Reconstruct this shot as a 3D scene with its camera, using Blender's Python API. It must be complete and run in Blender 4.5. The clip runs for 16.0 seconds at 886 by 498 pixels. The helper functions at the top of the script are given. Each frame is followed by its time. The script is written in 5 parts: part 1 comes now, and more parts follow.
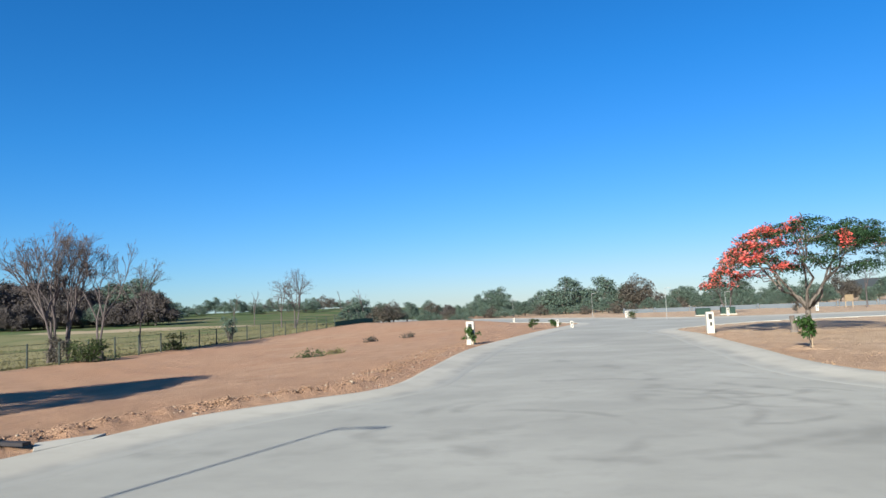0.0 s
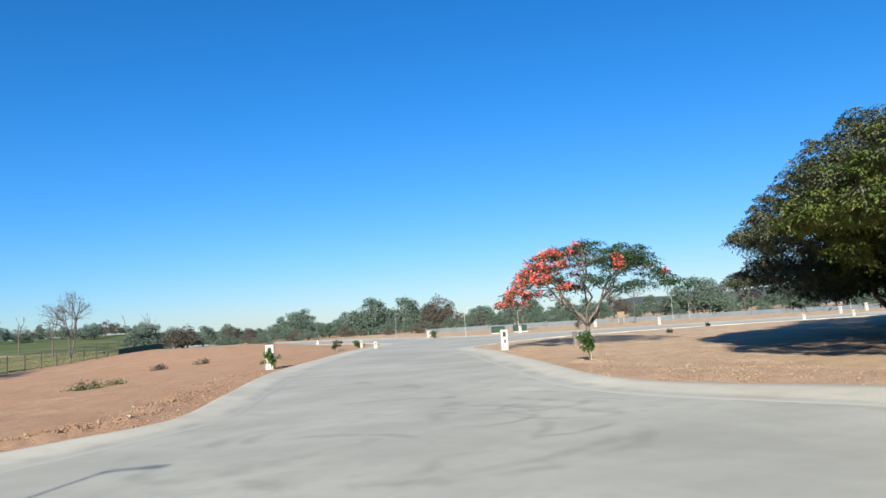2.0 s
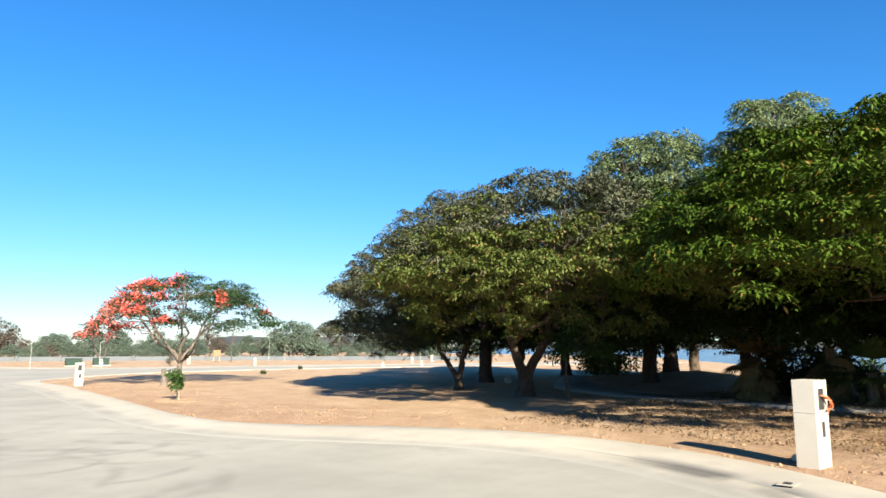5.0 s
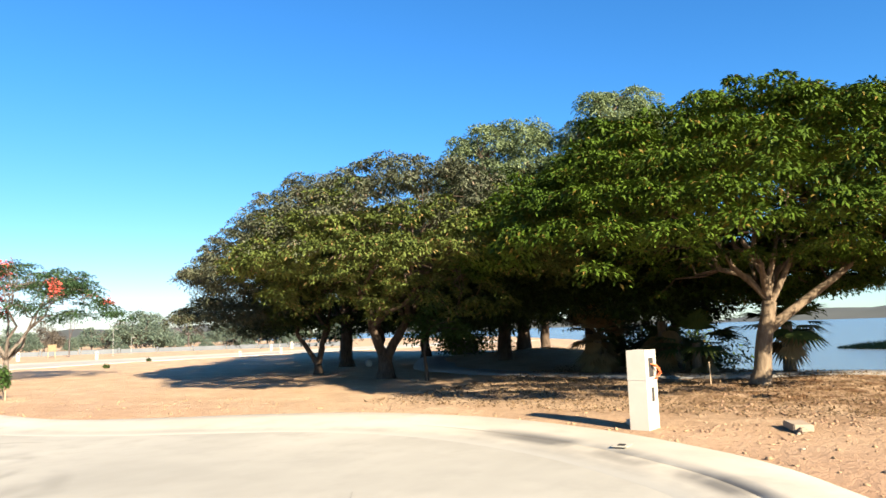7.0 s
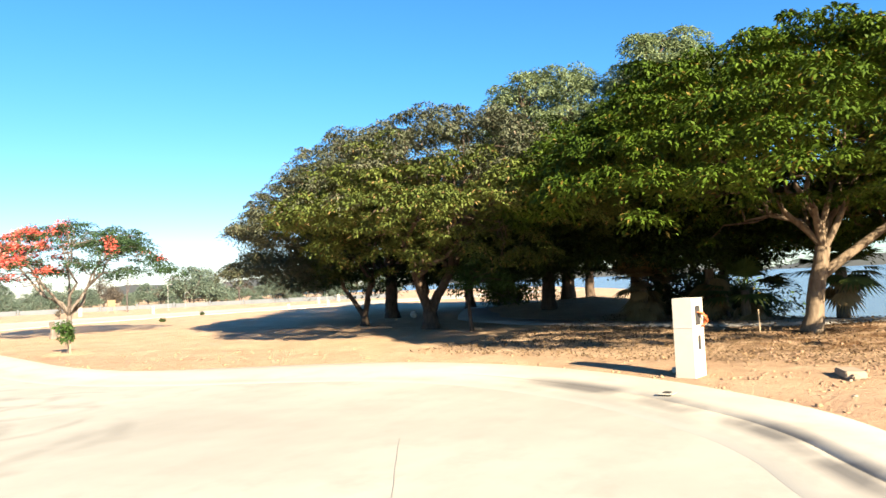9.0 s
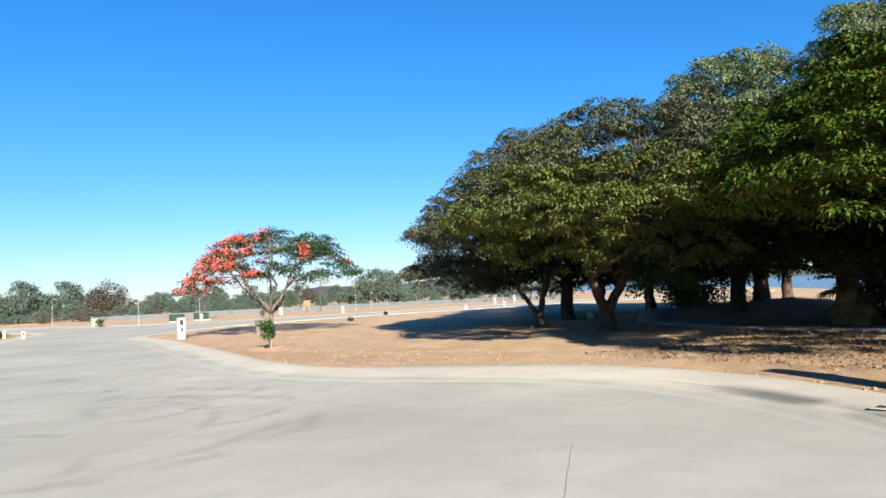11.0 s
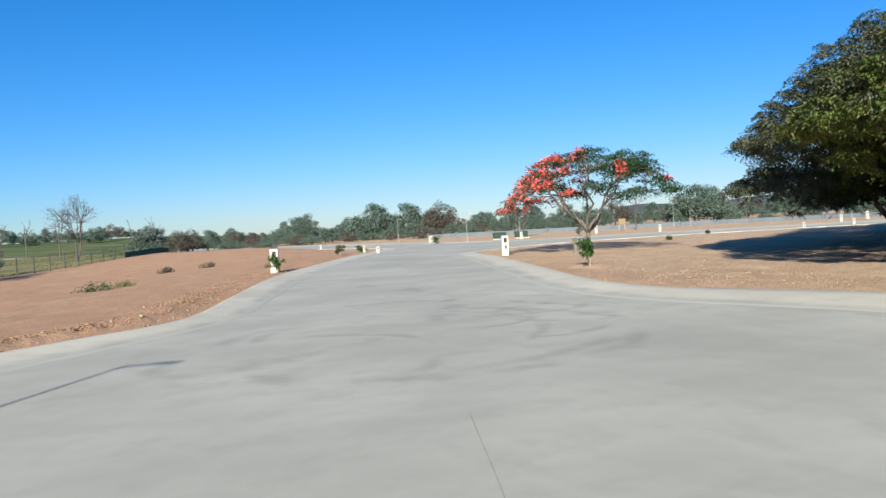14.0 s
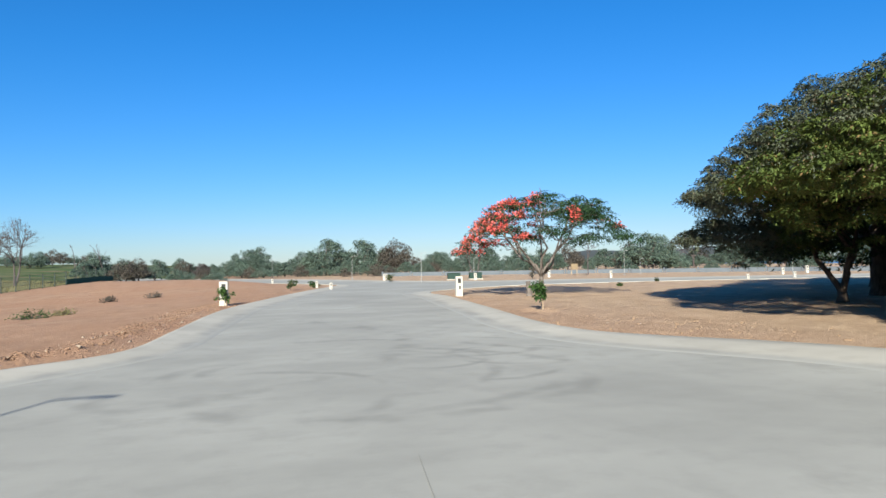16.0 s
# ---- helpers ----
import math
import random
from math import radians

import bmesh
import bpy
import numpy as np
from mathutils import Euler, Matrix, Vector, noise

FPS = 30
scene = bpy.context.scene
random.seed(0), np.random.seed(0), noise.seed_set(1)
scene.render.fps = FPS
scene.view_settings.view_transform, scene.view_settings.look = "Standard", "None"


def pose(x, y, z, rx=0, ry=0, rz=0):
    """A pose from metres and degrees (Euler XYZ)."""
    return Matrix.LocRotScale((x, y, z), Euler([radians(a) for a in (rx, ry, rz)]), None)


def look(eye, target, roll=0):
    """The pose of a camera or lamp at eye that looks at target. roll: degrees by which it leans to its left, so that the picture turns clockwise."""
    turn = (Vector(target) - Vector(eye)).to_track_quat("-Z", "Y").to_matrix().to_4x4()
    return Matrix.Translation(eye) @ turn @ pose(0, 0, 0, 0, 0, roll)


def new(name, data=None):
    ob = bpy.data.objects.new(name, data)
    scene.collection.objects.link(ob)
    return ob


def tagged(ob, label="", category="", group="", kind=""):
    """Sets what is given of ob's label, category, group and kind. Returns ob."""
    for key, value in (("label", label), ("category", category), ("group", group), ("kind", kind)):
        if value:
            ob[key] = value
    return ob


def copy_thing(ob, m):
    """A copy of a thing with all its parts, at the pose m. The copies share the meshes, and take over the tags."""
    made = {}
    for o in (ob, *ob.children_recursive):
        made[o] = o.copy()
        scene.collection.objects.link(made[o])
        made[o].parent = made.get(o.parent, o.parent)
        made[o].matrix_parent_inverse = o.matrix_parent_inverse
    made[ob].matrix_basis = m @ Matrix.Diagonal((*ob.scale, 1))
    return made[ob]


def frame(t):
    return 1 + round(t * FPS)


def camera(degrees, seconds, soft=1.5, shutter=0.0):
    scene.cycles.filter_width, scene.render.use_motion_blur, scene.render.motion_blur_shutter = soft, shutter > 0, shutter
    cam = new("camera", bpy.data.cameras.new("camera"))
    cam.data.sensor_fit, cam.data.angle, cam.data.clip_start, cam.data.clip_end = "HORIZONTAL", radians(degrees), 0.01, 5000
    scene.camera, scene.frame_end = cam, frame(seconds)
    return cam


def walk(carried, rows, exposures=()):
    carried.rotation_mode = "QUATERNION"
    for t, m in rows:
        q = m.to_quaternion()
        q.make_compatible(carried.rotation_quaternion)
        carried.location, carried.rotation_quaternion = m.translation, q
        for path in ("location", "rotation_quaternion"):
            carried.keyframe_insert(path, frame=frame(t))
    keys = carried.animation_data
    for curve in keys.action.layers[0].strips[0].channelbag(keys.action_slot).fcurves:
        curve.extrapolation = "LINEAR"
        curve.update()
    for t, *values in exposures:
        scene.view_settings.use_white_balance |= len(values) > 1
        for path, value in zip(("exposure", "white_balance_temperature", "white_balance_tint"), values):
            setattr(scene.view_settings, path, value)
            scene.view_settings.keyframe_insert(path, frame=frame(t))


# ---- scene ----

# ================= camera =================
cam = camera(65.8, 16.0, shutter=0.15)
ROWS = [
    (0.0, -0.139, -0.115, 1.634, 94.94, 2.50, 0.14), (0.5, -0.125, -0.072, 1.630, 95.98, 3.21, -3.10),
    (1.0, -0.119, -0.028, 1.627, 95.81, 3.83, -8.16), (1.5, -0.098, 0.022, 1.621, 95.90, 3.60, -11.83),
    (2.0, -0.005, 0.134, 1.624, 95.86, 3.56, -15.99), (2.5, -0.037, 0.039, 1.626, 96.74, 3.13, -18.35),
    (3.0, -0.033, 0.024, 1.631, 97.94, 1.92, -21.65), (3.5, -0.043, 0.021, 1.639, 98.42, 1.72, -29.24),
    (4.0, -0.054, 0.030, 1.645, 98.07, 0.56, -37.59), (4.5, -0.040, 0.026, 1.641, 97.59, 0.28, -42.94),
    (5.0, -0.016, 0.053, 1.645, 98.10, -0.06, -48.52), (7.3, 0.016, -0.036, 1.606, 96.14, 2.07, -62.68),
    (7.5, 0.024, -0.040, 1.606, 95.93, 2.16, -64.20), (8.0, 0.030, -0.040, 1.606, 95.68, 2.56, -63.50),
    (8.5, 0.025, -0.036, 1.606, 94.63, 2.93, -60.06), (8.7, 0.013, -0.035, 1.604, 93.74, 2.82, -58.48),
    (10.8, 0.096, -0.051, 1.606, 93.22, 2.36, -43.25), (11.0, 0.097, -0.054, 1.603, 93.47, 2.77, -41.58),
    (11.5, 0.079, -0.069, 1.605, 93.59, 2.89, -37.45), (12.0, 0.052, -0.036, 1.607, 92.95, 2.91, -34.17),
    (12.5, 0.027, -0.085, 1.607, 91.76, 2.99, -29.90), (13.0, 0.024, -0.076, 1.606, 90.19, 3.21, -25.48),
    (13.5, 0.001, -0.044, 1.612, 89.05, 3.10, -19.11), (14.0, -0.027, -0.005, 1.618, 88.01, 3.20, -15.81),
    (14.5, -0.042, 0.032, 1.624, 89.75, 2.46, -12.38), (15.0, -0.043, 0.020, 1.633, 90.90, 1.91, -11.62),
    (15.5, -0.026, 0.023, 1.625, 91.22, 1.47, -15.23), (16.0, -0.027, 0.051, 1.618, 91.15, 1.05, -19.61),
]
EXPOSURES = [
    (0.0, 1.17, 5880, 10), (2.0, 1.25, 6000, 10), (3.5, 1.43, 6150, 10), (5.0, 1.83, 6700, 12), (7.3, 2.08, 7300, 15), (7.6, 2.14, 7400, 15), (8.1, 2.34, 7600, 15), (8.7, 2.32, 7600, 15),
    (10.8, 1.62, 6400, 12), (12.0, 1.4, 6150, 11), (13.0, 1.26, 5950, 10), (14.5, 1.17, 5950, 10), (16.0, 1.16, 5900, 10),
]
walk(cam, [(t, pose(*r)) for t, *r in ROWS], EXPOSURES)

# ================= light =================
SUN_AZ, SUN_EL = 207.0, 25.0          # clockwise from +y, and height
sd = Vector((math.sin(radians(SUN_AZ)) * math.cos(radians(SUN_EL)), math.cos(radians(SUN_AZ)) * math.cos(radians(SUN_EL)), math.sin(radians(SUN_EL))))
sun = new("sun", bpy.data.lights.new("sun", "SUN"))
sun.data.energy, sun.data.angle, sun.data.color = 5.0, radians(0.5), (1.0, 0.915, 0.72)
sun.matrix_world = look(sd * 50, (0, 0, 0))
world = bpy.data.worlds.new("world")
scene.world = world
world.use_nodes = True
wn = world.node_tree.nodes
sky = wn.new("ShaderNodeTexSky")
sky.sky_type, sky.sun_disc = "NISHITA", False
sky.sun_elevation, sky.sun_rotation = radians(SUN_EL), radians(SUN_AZ)
sky.air_density, sky.dust_density, sky.ozone_density = 1.0, 0.1, 3.0
tone = wn.new("ShaderNodeMix")
tone.data_type, tone.blend_type = "RGBA", "MULTIPLY"
tone.inputs[0].default_value = 1.0
level = wn.new("ShaderNodeRGBToBW")
haze = wn.new("ShaderNodeMapRange")
haze.inputs["From Min"].default_value, haze.inputs["From Max"].default_value = 3.0, 9.0
hue = wn.new("ShaderNodeMix")
hue.data_type = "RGBA"
hue.inputs[6].default_value, hue.inputs[7].default_value = (0.53, 0.91, 1.25, 1.0), (0.63, 0.745, 0.96, 1.0)
world.node_tree.links.new(sky.outputs[0], level.inputs[0])
world.node_tree.links.new(level.outputs[0], haze.inputs["Value"])
world.node_tree.links.new(haze.outputs[0], hue.inputs[0])
world.node_tree.links.new(hue.outputs[2], tone.inputs[7])
deep = wn.new("ShaderNodeHueSaturation")
deep.inputs["Saturation"].default_value = 1.09
world.node_tree.links.new(sky.outputs[0], tone.inputs[6])
world.node_tree.links.new(tone.outputs[2], deep.inputs["Color"])
world.node_tree.links.new(deep.outputs[0], wn["Background"].inputs[0])
wn["Background"].inputs[1].default_value = 0.05


# ================= materials =================
class Mat:
    """A small builder for a procedural material."""

    def __init__(self, name, rough=0.8, metal=0.0, spec=0.3):
        self.m = bpy.data.materials.new(name)
        self.m.use_nodes = True
        self.t = self.m.node_tree
        self.b = self.t.nodes["Principled BSDF"]
        self.b.inputs["Roughness"].default_value = rough
        self.b.inputs["Metallic"].default_value = metal
        self.b.inputs["Specular IOR Level"].default_value = spec
        self.co = None

    def n(self, kind, **ins):
        node = self.t.nodes.new(kind)
        for k, v in ins.items():
            self.put(node, k, v)
        return node

    def put(self, node, k, v):
        sock = node.inputs[int(k[1:])] if k[0] == "i" and k[1:].isdigit() else node.inputs[k.replace("_", " ")]
        if isinstance(v, bpy.types.NodeSocket):
            self.t.links.new(v, sock)
        else:
            sock.default_value = v

    def pos(self):
        if not self.co:
            self.co = self.n("ShaderNodeNewGeometry").outputs["Position"]
        return self.co

    def objpos(self):
        return self.n("ShaderNodeTexCoord").outputs["Object"]

    def noise(self, scale, detail=4.0, rough=0.55, vec=None):
        return self.n("ShaderNodeTexNoise", Vector=vec or self.pos(), Scale=scale, Detail=detail, Roughness=rough).outputs["Fac"]

    def ramp(self, fac, stops):
        r = self.n("ShaderNodeValToRGB", Fac=fac)
        e = r.color_ramp.elements
        while len(e) < len(stops):
            e.new(0.5)
        for el, (p, c) in zip(e, stops):
            el.position, el.color = p, (*c, 1.0) if len(c) == 3 else c
        return r.outputs["Color"]

    def grey(self, fac, lo, hi):
        r = self.n("ShaderNodeMapRange", i0=fac, i1=lo, i2=hi)
        return r.outputs[0]

    def mix(self, fac, a, b, blend="MIX"):
        x = self.n("ShaderNodeMix")
        x.data_type, x.blend_type = "RGBA", blend
        for i, v in ((0, fac), (6, a), (7, b)):
            if isinstance(v, bpy.types.NodeSocket):
                self.t.links.new(v, x.inputs[i])
            else:
                x.inputs[i].default_value = (*v, 1.0) if isinstance(v, tuple) else v
        return x.outputs[2]

    def math(self, op, a, b=0.0, c=0.0):
        x = self.n("ShaderNodeMath", i0=a, i1=b, i2=c)
        x.operation = op
        return x.outputs[0]

    def color(self, v):
        if isinstance(v, tuple):
            v = (*v, 1.0)
        self.put(self.b, "Base Color", v)
        return self

    def bump(self, h, strength=0.4, dist=0.02):
        self.put(self.b, "Normal", self.n("ShaderNodeBump", Height=h, Strength=strength, Distance=dist).outputs[0])
        return self

    def translucent(self, col, fac):
        tr = self.n("ShaderNodeBsdfTranslucent", Color=col if isinstance(col, bpy.types.NodeSocket) else (*col, 1))
        mx = self.n("ShaderNodeMixShader", i0=fac, i1=self.b.outputs[0], i2=tr.outputs[0])
        self.t.links.new(mx.outputs[0], self.t.nodes["Material Output"].inputs[0])
        return self


def simple(name, c, rough=0.7, metal=0.0, var=0.25, scale=6.0, bump=0.2):
    m = Mat(name, rough, metal)
    f = m.noise(scale)
    d = tuple(x * (1 - var) for x in c)
    m.color(m.mix(f, d, tuple(min(1, x * (1 + var)) for x in c)))
    if bump:
        m.bump(m.noise(scale * 6), bump, 0.01)
    return m.m


def leaf_mat(name, dark, light, dry=None, dryness=0.0, trans=0.3, rough=0.6):
    m = Mat(name, rough, spec=0.12)
    r = m.n("ShaderNodeNewGeometry").outputs["Random Per Island"]
    big, tuft = m.noise(0.35, 2.0), m.noise(1.7, 2.0)
    f = m.math("ADD", m.math("MULTIPLY", r, 0.3), m.math("MULTIPLY", m.grey(big, 0.3, 0.7), 0.35))
    f = m.math("ADD", f, m.math("MULTIPLY", m.grey(tuft, 0.3, 0.7), 0.35))
    c = m.mix(f, dark, light)
    if dry:
        c = m.mix(m.math("LESS_THAN", m.math("FRACT", m.math("MULTIPLY", r, 37.3)), dryness), c, dry)
    m.color(c)
    m.translucent(c, trans)
    return m.m


def soil_material():
    m = Mat("soil", 0.95, spec=0.1)
    p = m.pos()
    sep = m.n("ShaderNodeSeparateXYZ", Vector=p)
    x, y = sep.outputs[0], sep.outputs[1]
    big, mid, fine = m.noise(0.09, 3), m.noise(0.9, 5, 0.6), m.noise(9.0, 6, 0.7)
    red = m.mix(m.grey(mid, 0.3, 0.7), (0.31, 0.185, 0.114), (0.429, 0.284, 0.185))
    red = m.mix(m.grey(big, 0.35, 0.65), red, (0.37, 0.214, 0.129))
    tan = m.mix(m.grey(mid, 0.3, 0.7), (0.363, 0.252, 0.163), (0.487, 0.356, 0.24))
    side = m.grey(m.math("ADD", x, m.math("MULTIPLY", big, 6.0)), 8.0, 16.0)
    soil = m.mix(side, red, tan)
    # leaf litter by the shore trees
    lit = m.math("MULTIPLY", m.grey(x, 9.5, 15.0), m.grey(m.noise(1.6, 6, 0.75), 0.36, 0.58))
    lit = m.math("MULTIPLY", lit, m.grey(y, 8.0, 1.5))
    soil = m.mix(lit, soil, (0.112, 0.0561, 0.0264))
    # dark pebbly grain
    soil = m.mix(m.grey(fine, 0.52, 0.75), soil, m.mix(0.5, soil, (0.132, 0.066, 0.0363)))
    # wheel ruts and scraped streaks running along the street
    rut = m.noise(1.1, 5, 0.7, m.n("ShaderNodeMapping", Vector=p, Rotation=(0, 0, -0.2), Scale=(2.2, 0.28, 1.0)).outputs[0])
    soil = m.mix(m.math("MULTIPLY", m.grey(rut, 0.52, 0.72), 0.28), soil, (0.2, 0.115, 0.068))
    crumb = m.noise(26.0, 5, 0.8)
    soil = m.mix(m.math("MULTIPLY", m.grey(crumb, 0.55, 0.72), 0.4), soil, (0.15, 0.085, 0.05))
    # the field past the wire fence
    off = m.math("SUBTRACT", x, m.math("MULTIPLY_ADD", m.math("SUBTRACT", y, 32.0), 0.29, -20.5))
    fieldm = m.grey(m.math("ADD", off, m.math("MULTIPLY", mid, 0.8)), 0.3, -0.3)
    straw = m.noise(0.16, 4, 0.65, m.n("ShaderNodeMapping", Vector=p, Scale=(0.5, 1.0, 1.0)).outputs[0])
    grass = m.mix(m.grey(straw, 0.32, 0.48), (0.0792, 0.102, 0.0363), (0.277, 0.238, 0.125))
    grass = m.mix(m.grey(y, 45.0, 95.0), grass, m.mix(m.grey(straw, 0.45, 0.75), (0.0726, 0.109, 0.0396), (0.238, 0.178, 0.106)))
    grass = m.mix(m.math("MULTIPLY", fine, 0.4), grass, (0.066, 0.0792, 0.0264))
    bx = m.math("MULTIPLY", m.math("ADD", x, 36.0), 0.06)
    by = m.math("MULTIPLY", m.math("SUBTRACT", y, 82.0), 0.11)
    bank = m.math("ADD", m.math("ADD", m.math("MULTIPLY", bx, bx), m.math("MULTIPLY", by, by)), m.math("MULTIPLY", m.noise(0.12, 4, 0.6), 1.6))
    grass = m.mix(m.grey(bank, 1.75, 1.35), grass, m.mix(mid, (0.30, 0.225, 0.14), (0.42, 0.34, 0.22)))
    c = m.mix(fieldm, soil, grass)
    m.color(c)
    m.bump(m.math("ADD", m.math("MULTIPLY", mid, 1.0), m.math("ADD", m.math("MULTIPLY", fine, 0.6), m.math("MULTIPLY", crumb, 0.3))), 1.0, 0.07)
    return m.m


# tyre scuffs on the road: centre, radius, width
ARCS = ((2.2, 10.4, 2.2, 0.10), (3.6, 11.2, 1.1, 0.07), (4.0, 10.2, 1.5, 0.07), (5.2, 11.0, 1.2, 0.07), (2.4, 9.9, 3.0, 0.12), (2.0, 10.9, 3.7, 0.12), (4.6, 12.6, 1.6, 0.10), (0.6, 9.0, 1.8, 0.11), (-3.0, 15.5, 7.2, 0.22))


def concrete(name, base, marks=False, gutter=False):
    m = Mat(name, 0.85, spec=0.25)
    p = m.pos()
    big, mid, fine = m.noise(0.22, 5, 0.6), m.noise(1.7, 5, 0.6), m.noise(30.0, 4, 0.7)
    c = m.mix(m.grey(big, 0.3, 0.7), tuple(v * 0.8 for v in base), tuple(v * 1.12 for v in base))
    c = m.mix(m.grey(mid, 0.5, 0.8), c, tuple(v * 0.82 for v in base))
    if marks:
        st = m.noise(0.55, 5, 0.6, m.n("ShaderNodeMapping", Vector=p, Rotation=(0, 0, 0.5), Scale=(0.6, 1.3, 1.0)).outputs[0])
        c = m.mix(m.math("MULTIPLY", m.grey(st, 0.44, 0.68), 0.38), c, tuple(v * 0.66 for v in base))
        sep = m.n("ShaderNodeSeparateXYZ", Vector=p)
        wob = m.math("MULTIPLY", m.noise(0.5, 3), 0.7)
        # tyre scuffs: arcs left by turning cars
        for cx, cy, rad, wid in ARCS:
            dx, dy = m.math("SUBTRACT", sep.outputs[0], cx), m.math("SUBTRACT", sep.outputs[1], cy)
            r = m.math("SQRT", m.math("ADD", m.math("MULTIPLY", dx, dx), m.math("MULTIPLY", dy, dy)))
            d = m.math("ABSOLUTE", m.math("SUBTRACT", m.math("ADD", r, wob), rad + 0.35))
            k = m.math("MULTIPLY", m.grey(d, wid * 1.7, wid * 0.4), m.grey(m.noise(0.5 + rad * 0.03, 3), 0.48, 0.6))
            c = m.mix(m.math("MULTIPLY", k, 0.36), c, tuple(v * 0.45 for v in base))
    if gutter:
        px = m.n("ShaderNodeSeparateXYZ", Vector=p)
        z = px.outputs[2]
        g = m.grey(m.math("ADD", z, m.math("MULTIPLY", m.math("SUBTRACT", mid, 0.5), 0.02)), 0.026, 0.003)
        c = m.mix(g, c, m.mix(m.grey(big, 0.3, 0.7), (0.30, 0.29, 0.255), (0.34, 0.33, 0.29)))
        silt = m.math("MULTIPLY", m.math("MULTIPLY", m.grey(z, 0.003, 0.01), m.grey(z, 0.036, 0.018)), m.grey(m.noise(0.7, 4, 0.6), 0.42, 0.6))
        c = m.mix(m.math("MULTIPLY", silt, 0.45), c, (0.2, 0.195, 0.175))
        rub = m.math("MULTIPLY", m.grey(z, 0.02, 0.035), m.grey(z, 0.066, 0.05))
        c = m.mix(m.math("MULTIPLY", m.math("MULTIPLY", rub, m.math("MULTIPLY", m.grey(m.noise(0.9, 3, 0.5), 0.32, 0.55), 0.95)), m.math("MULTIPLY", m.grey(px.outputs[1], 5.5, 4.0), m.grey(px.outputs[0], 4.0, 5.5))), c, (0.125, 0.12, 0.11))
    m.color(c)
    m.bump(m.math("ADD", fine, mid), 0.25, 0.006)
    return m.m


def bark(name, a, b):
    m = Mat(name, 0.9, spec=0.15)
    v = m.n("ShaderNodeMapping", Vector=m.pos(), Scale=(1.0, 1.0, 0.25)).outputs[0]
    f = m.noise(14.0, 6, 0.7, v)
    m.color(m.mix(m.grey(f, 0.3, 0.7), a, b))
    m.bump(f, 0.7, 0.03)
    return m.m


def water_material():
    m = Mat("lake_water", 0.22, spec=0.3)
    m.color((0.10, 0.125, 0.13))
    w = m.noise(1.1, 5, 0.65, m.n("ShaderNodeMapping", Vector=m.pos(), Scale=(1.0, 0.45, 1.0)).outputs[0])
    m.bump(w, 0.75, 0.3)
    return m.m


SOIL = soil_material()
ROAD = concrete("road_concrete", (0.335, 0.323, 0.28), True)
KERB = concrete("pavement_concrete", (0.41, 0.382, 0.32), False, True)
PATH = concrete("path_concrete", (0.302, 0.288, 0.266))
WATER = water_material()
BARK = bark("bark_brown", (0.035, 0.025, 0.019), (0.12, 0.088, 0.066))
BARK_PALE = bark("bark_pale", (0.085, 0.06, 0.042), (0.22, 0.17, 0.12))
BARK_GREY = bark("bark_grey", (0.072, 0.0612, 0.054), (0.194, 0.166, 0.144))
BARK_TWIG = bark("bark_twig", (0.06, 0.05, 0.05), (0.14, 0.115, 0.11))
LEAF_BIG = leaf_mat("leaf_rain_tree", (0.015, 0.034, 0.009), (0.135, 0.168, 0.04), (0.19, 0.13, 0.055), 0.06, 0.06)
LEAF_UMB = leaf_mat("leaf_umbrella", (0.011, 0.03, 0.004), (0.08, 0.135, 0.014), (0.15, 0.11, 0.025), 0.05, 0.06)
# Shade at the grove's back is put into this leaf colour; reeds use it too.
LEAF_SHADE_REED = leaf_mat("leaf_shade_reed", (0.012, 0.024, 0.006), (0.04, 0.064, 0.014), trans=0.03)
FIELD = leaf_mat("field_grass", (0.09, 0.10, 0.04), (0.26, 0.215, 0.115), trans=0.2)
LITTER = leaf_mat("leaf_litter", (0.0504, 0.0324, 0.018), (0.187, 0.122, 0.0648), trans=0.1)
LEAF_GREYISH = leaf_mat("leaf_greyish", (0.035, 0.047, 0.03), (0.145, 0.158, 0.098), (0.14, 0.11, 0.08), 0.06, 0.08)
LEAF_PALE = leaf_mat("leaf_silver", (0.085, 0.13, 0.06), (0.24, 0.30, 0.16))
LEAF_FLAM = leaf_mat("leaf_flame_tree", (0.02, 0.055, 0.025), (0.065, 0.115, 0.05))
# Distance haze is put into this green: lighter and greyer than near leaves.
LEAF_FAR_HAZED = leaf_mat("leaf_far_hazed", (0.085, 0.13, 0.10), (0.165, 0.215, 0.165))
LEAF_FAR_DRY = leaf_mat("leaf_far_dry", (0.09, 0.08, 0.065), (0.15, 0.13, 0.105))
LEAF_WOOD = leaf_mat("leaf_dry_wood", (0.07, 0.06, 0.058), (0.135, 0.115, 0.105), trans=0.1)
WALLM = simple("grey_render", (0.11, 0.125, 0.14), 0.85, var=0.2, scale=1.2)
MESH_FILL = simple("green_mesh_fill", (0.02, 0.075, 0.05), 0.8)
LEAF_YOUNG = leaf_mat("leaf_sapling", (0.022, 0.055, 0.016), (0.07, 0.125, 0.032))
FLOWER = leaf_mat("flower_red", (0.66, 0.07, 0.055), (0.85, 0.25, 0.2), trans=0.35)
PALM_GREEN = leaf_mat("palm_green", (0.042, 0.07, 0.021), (0.105, 0.14, 0.042))
PALM_DRY = leaf_mat("palm_dry", (0.144, 0.0936, 0.0432), (0.331, 0.238, 0.115), trans=0.2)
SHRUB = leaf_mat("leaf_shrub", (0.03, 0.048, 0.018), (0.072, 0.096, 0.036))
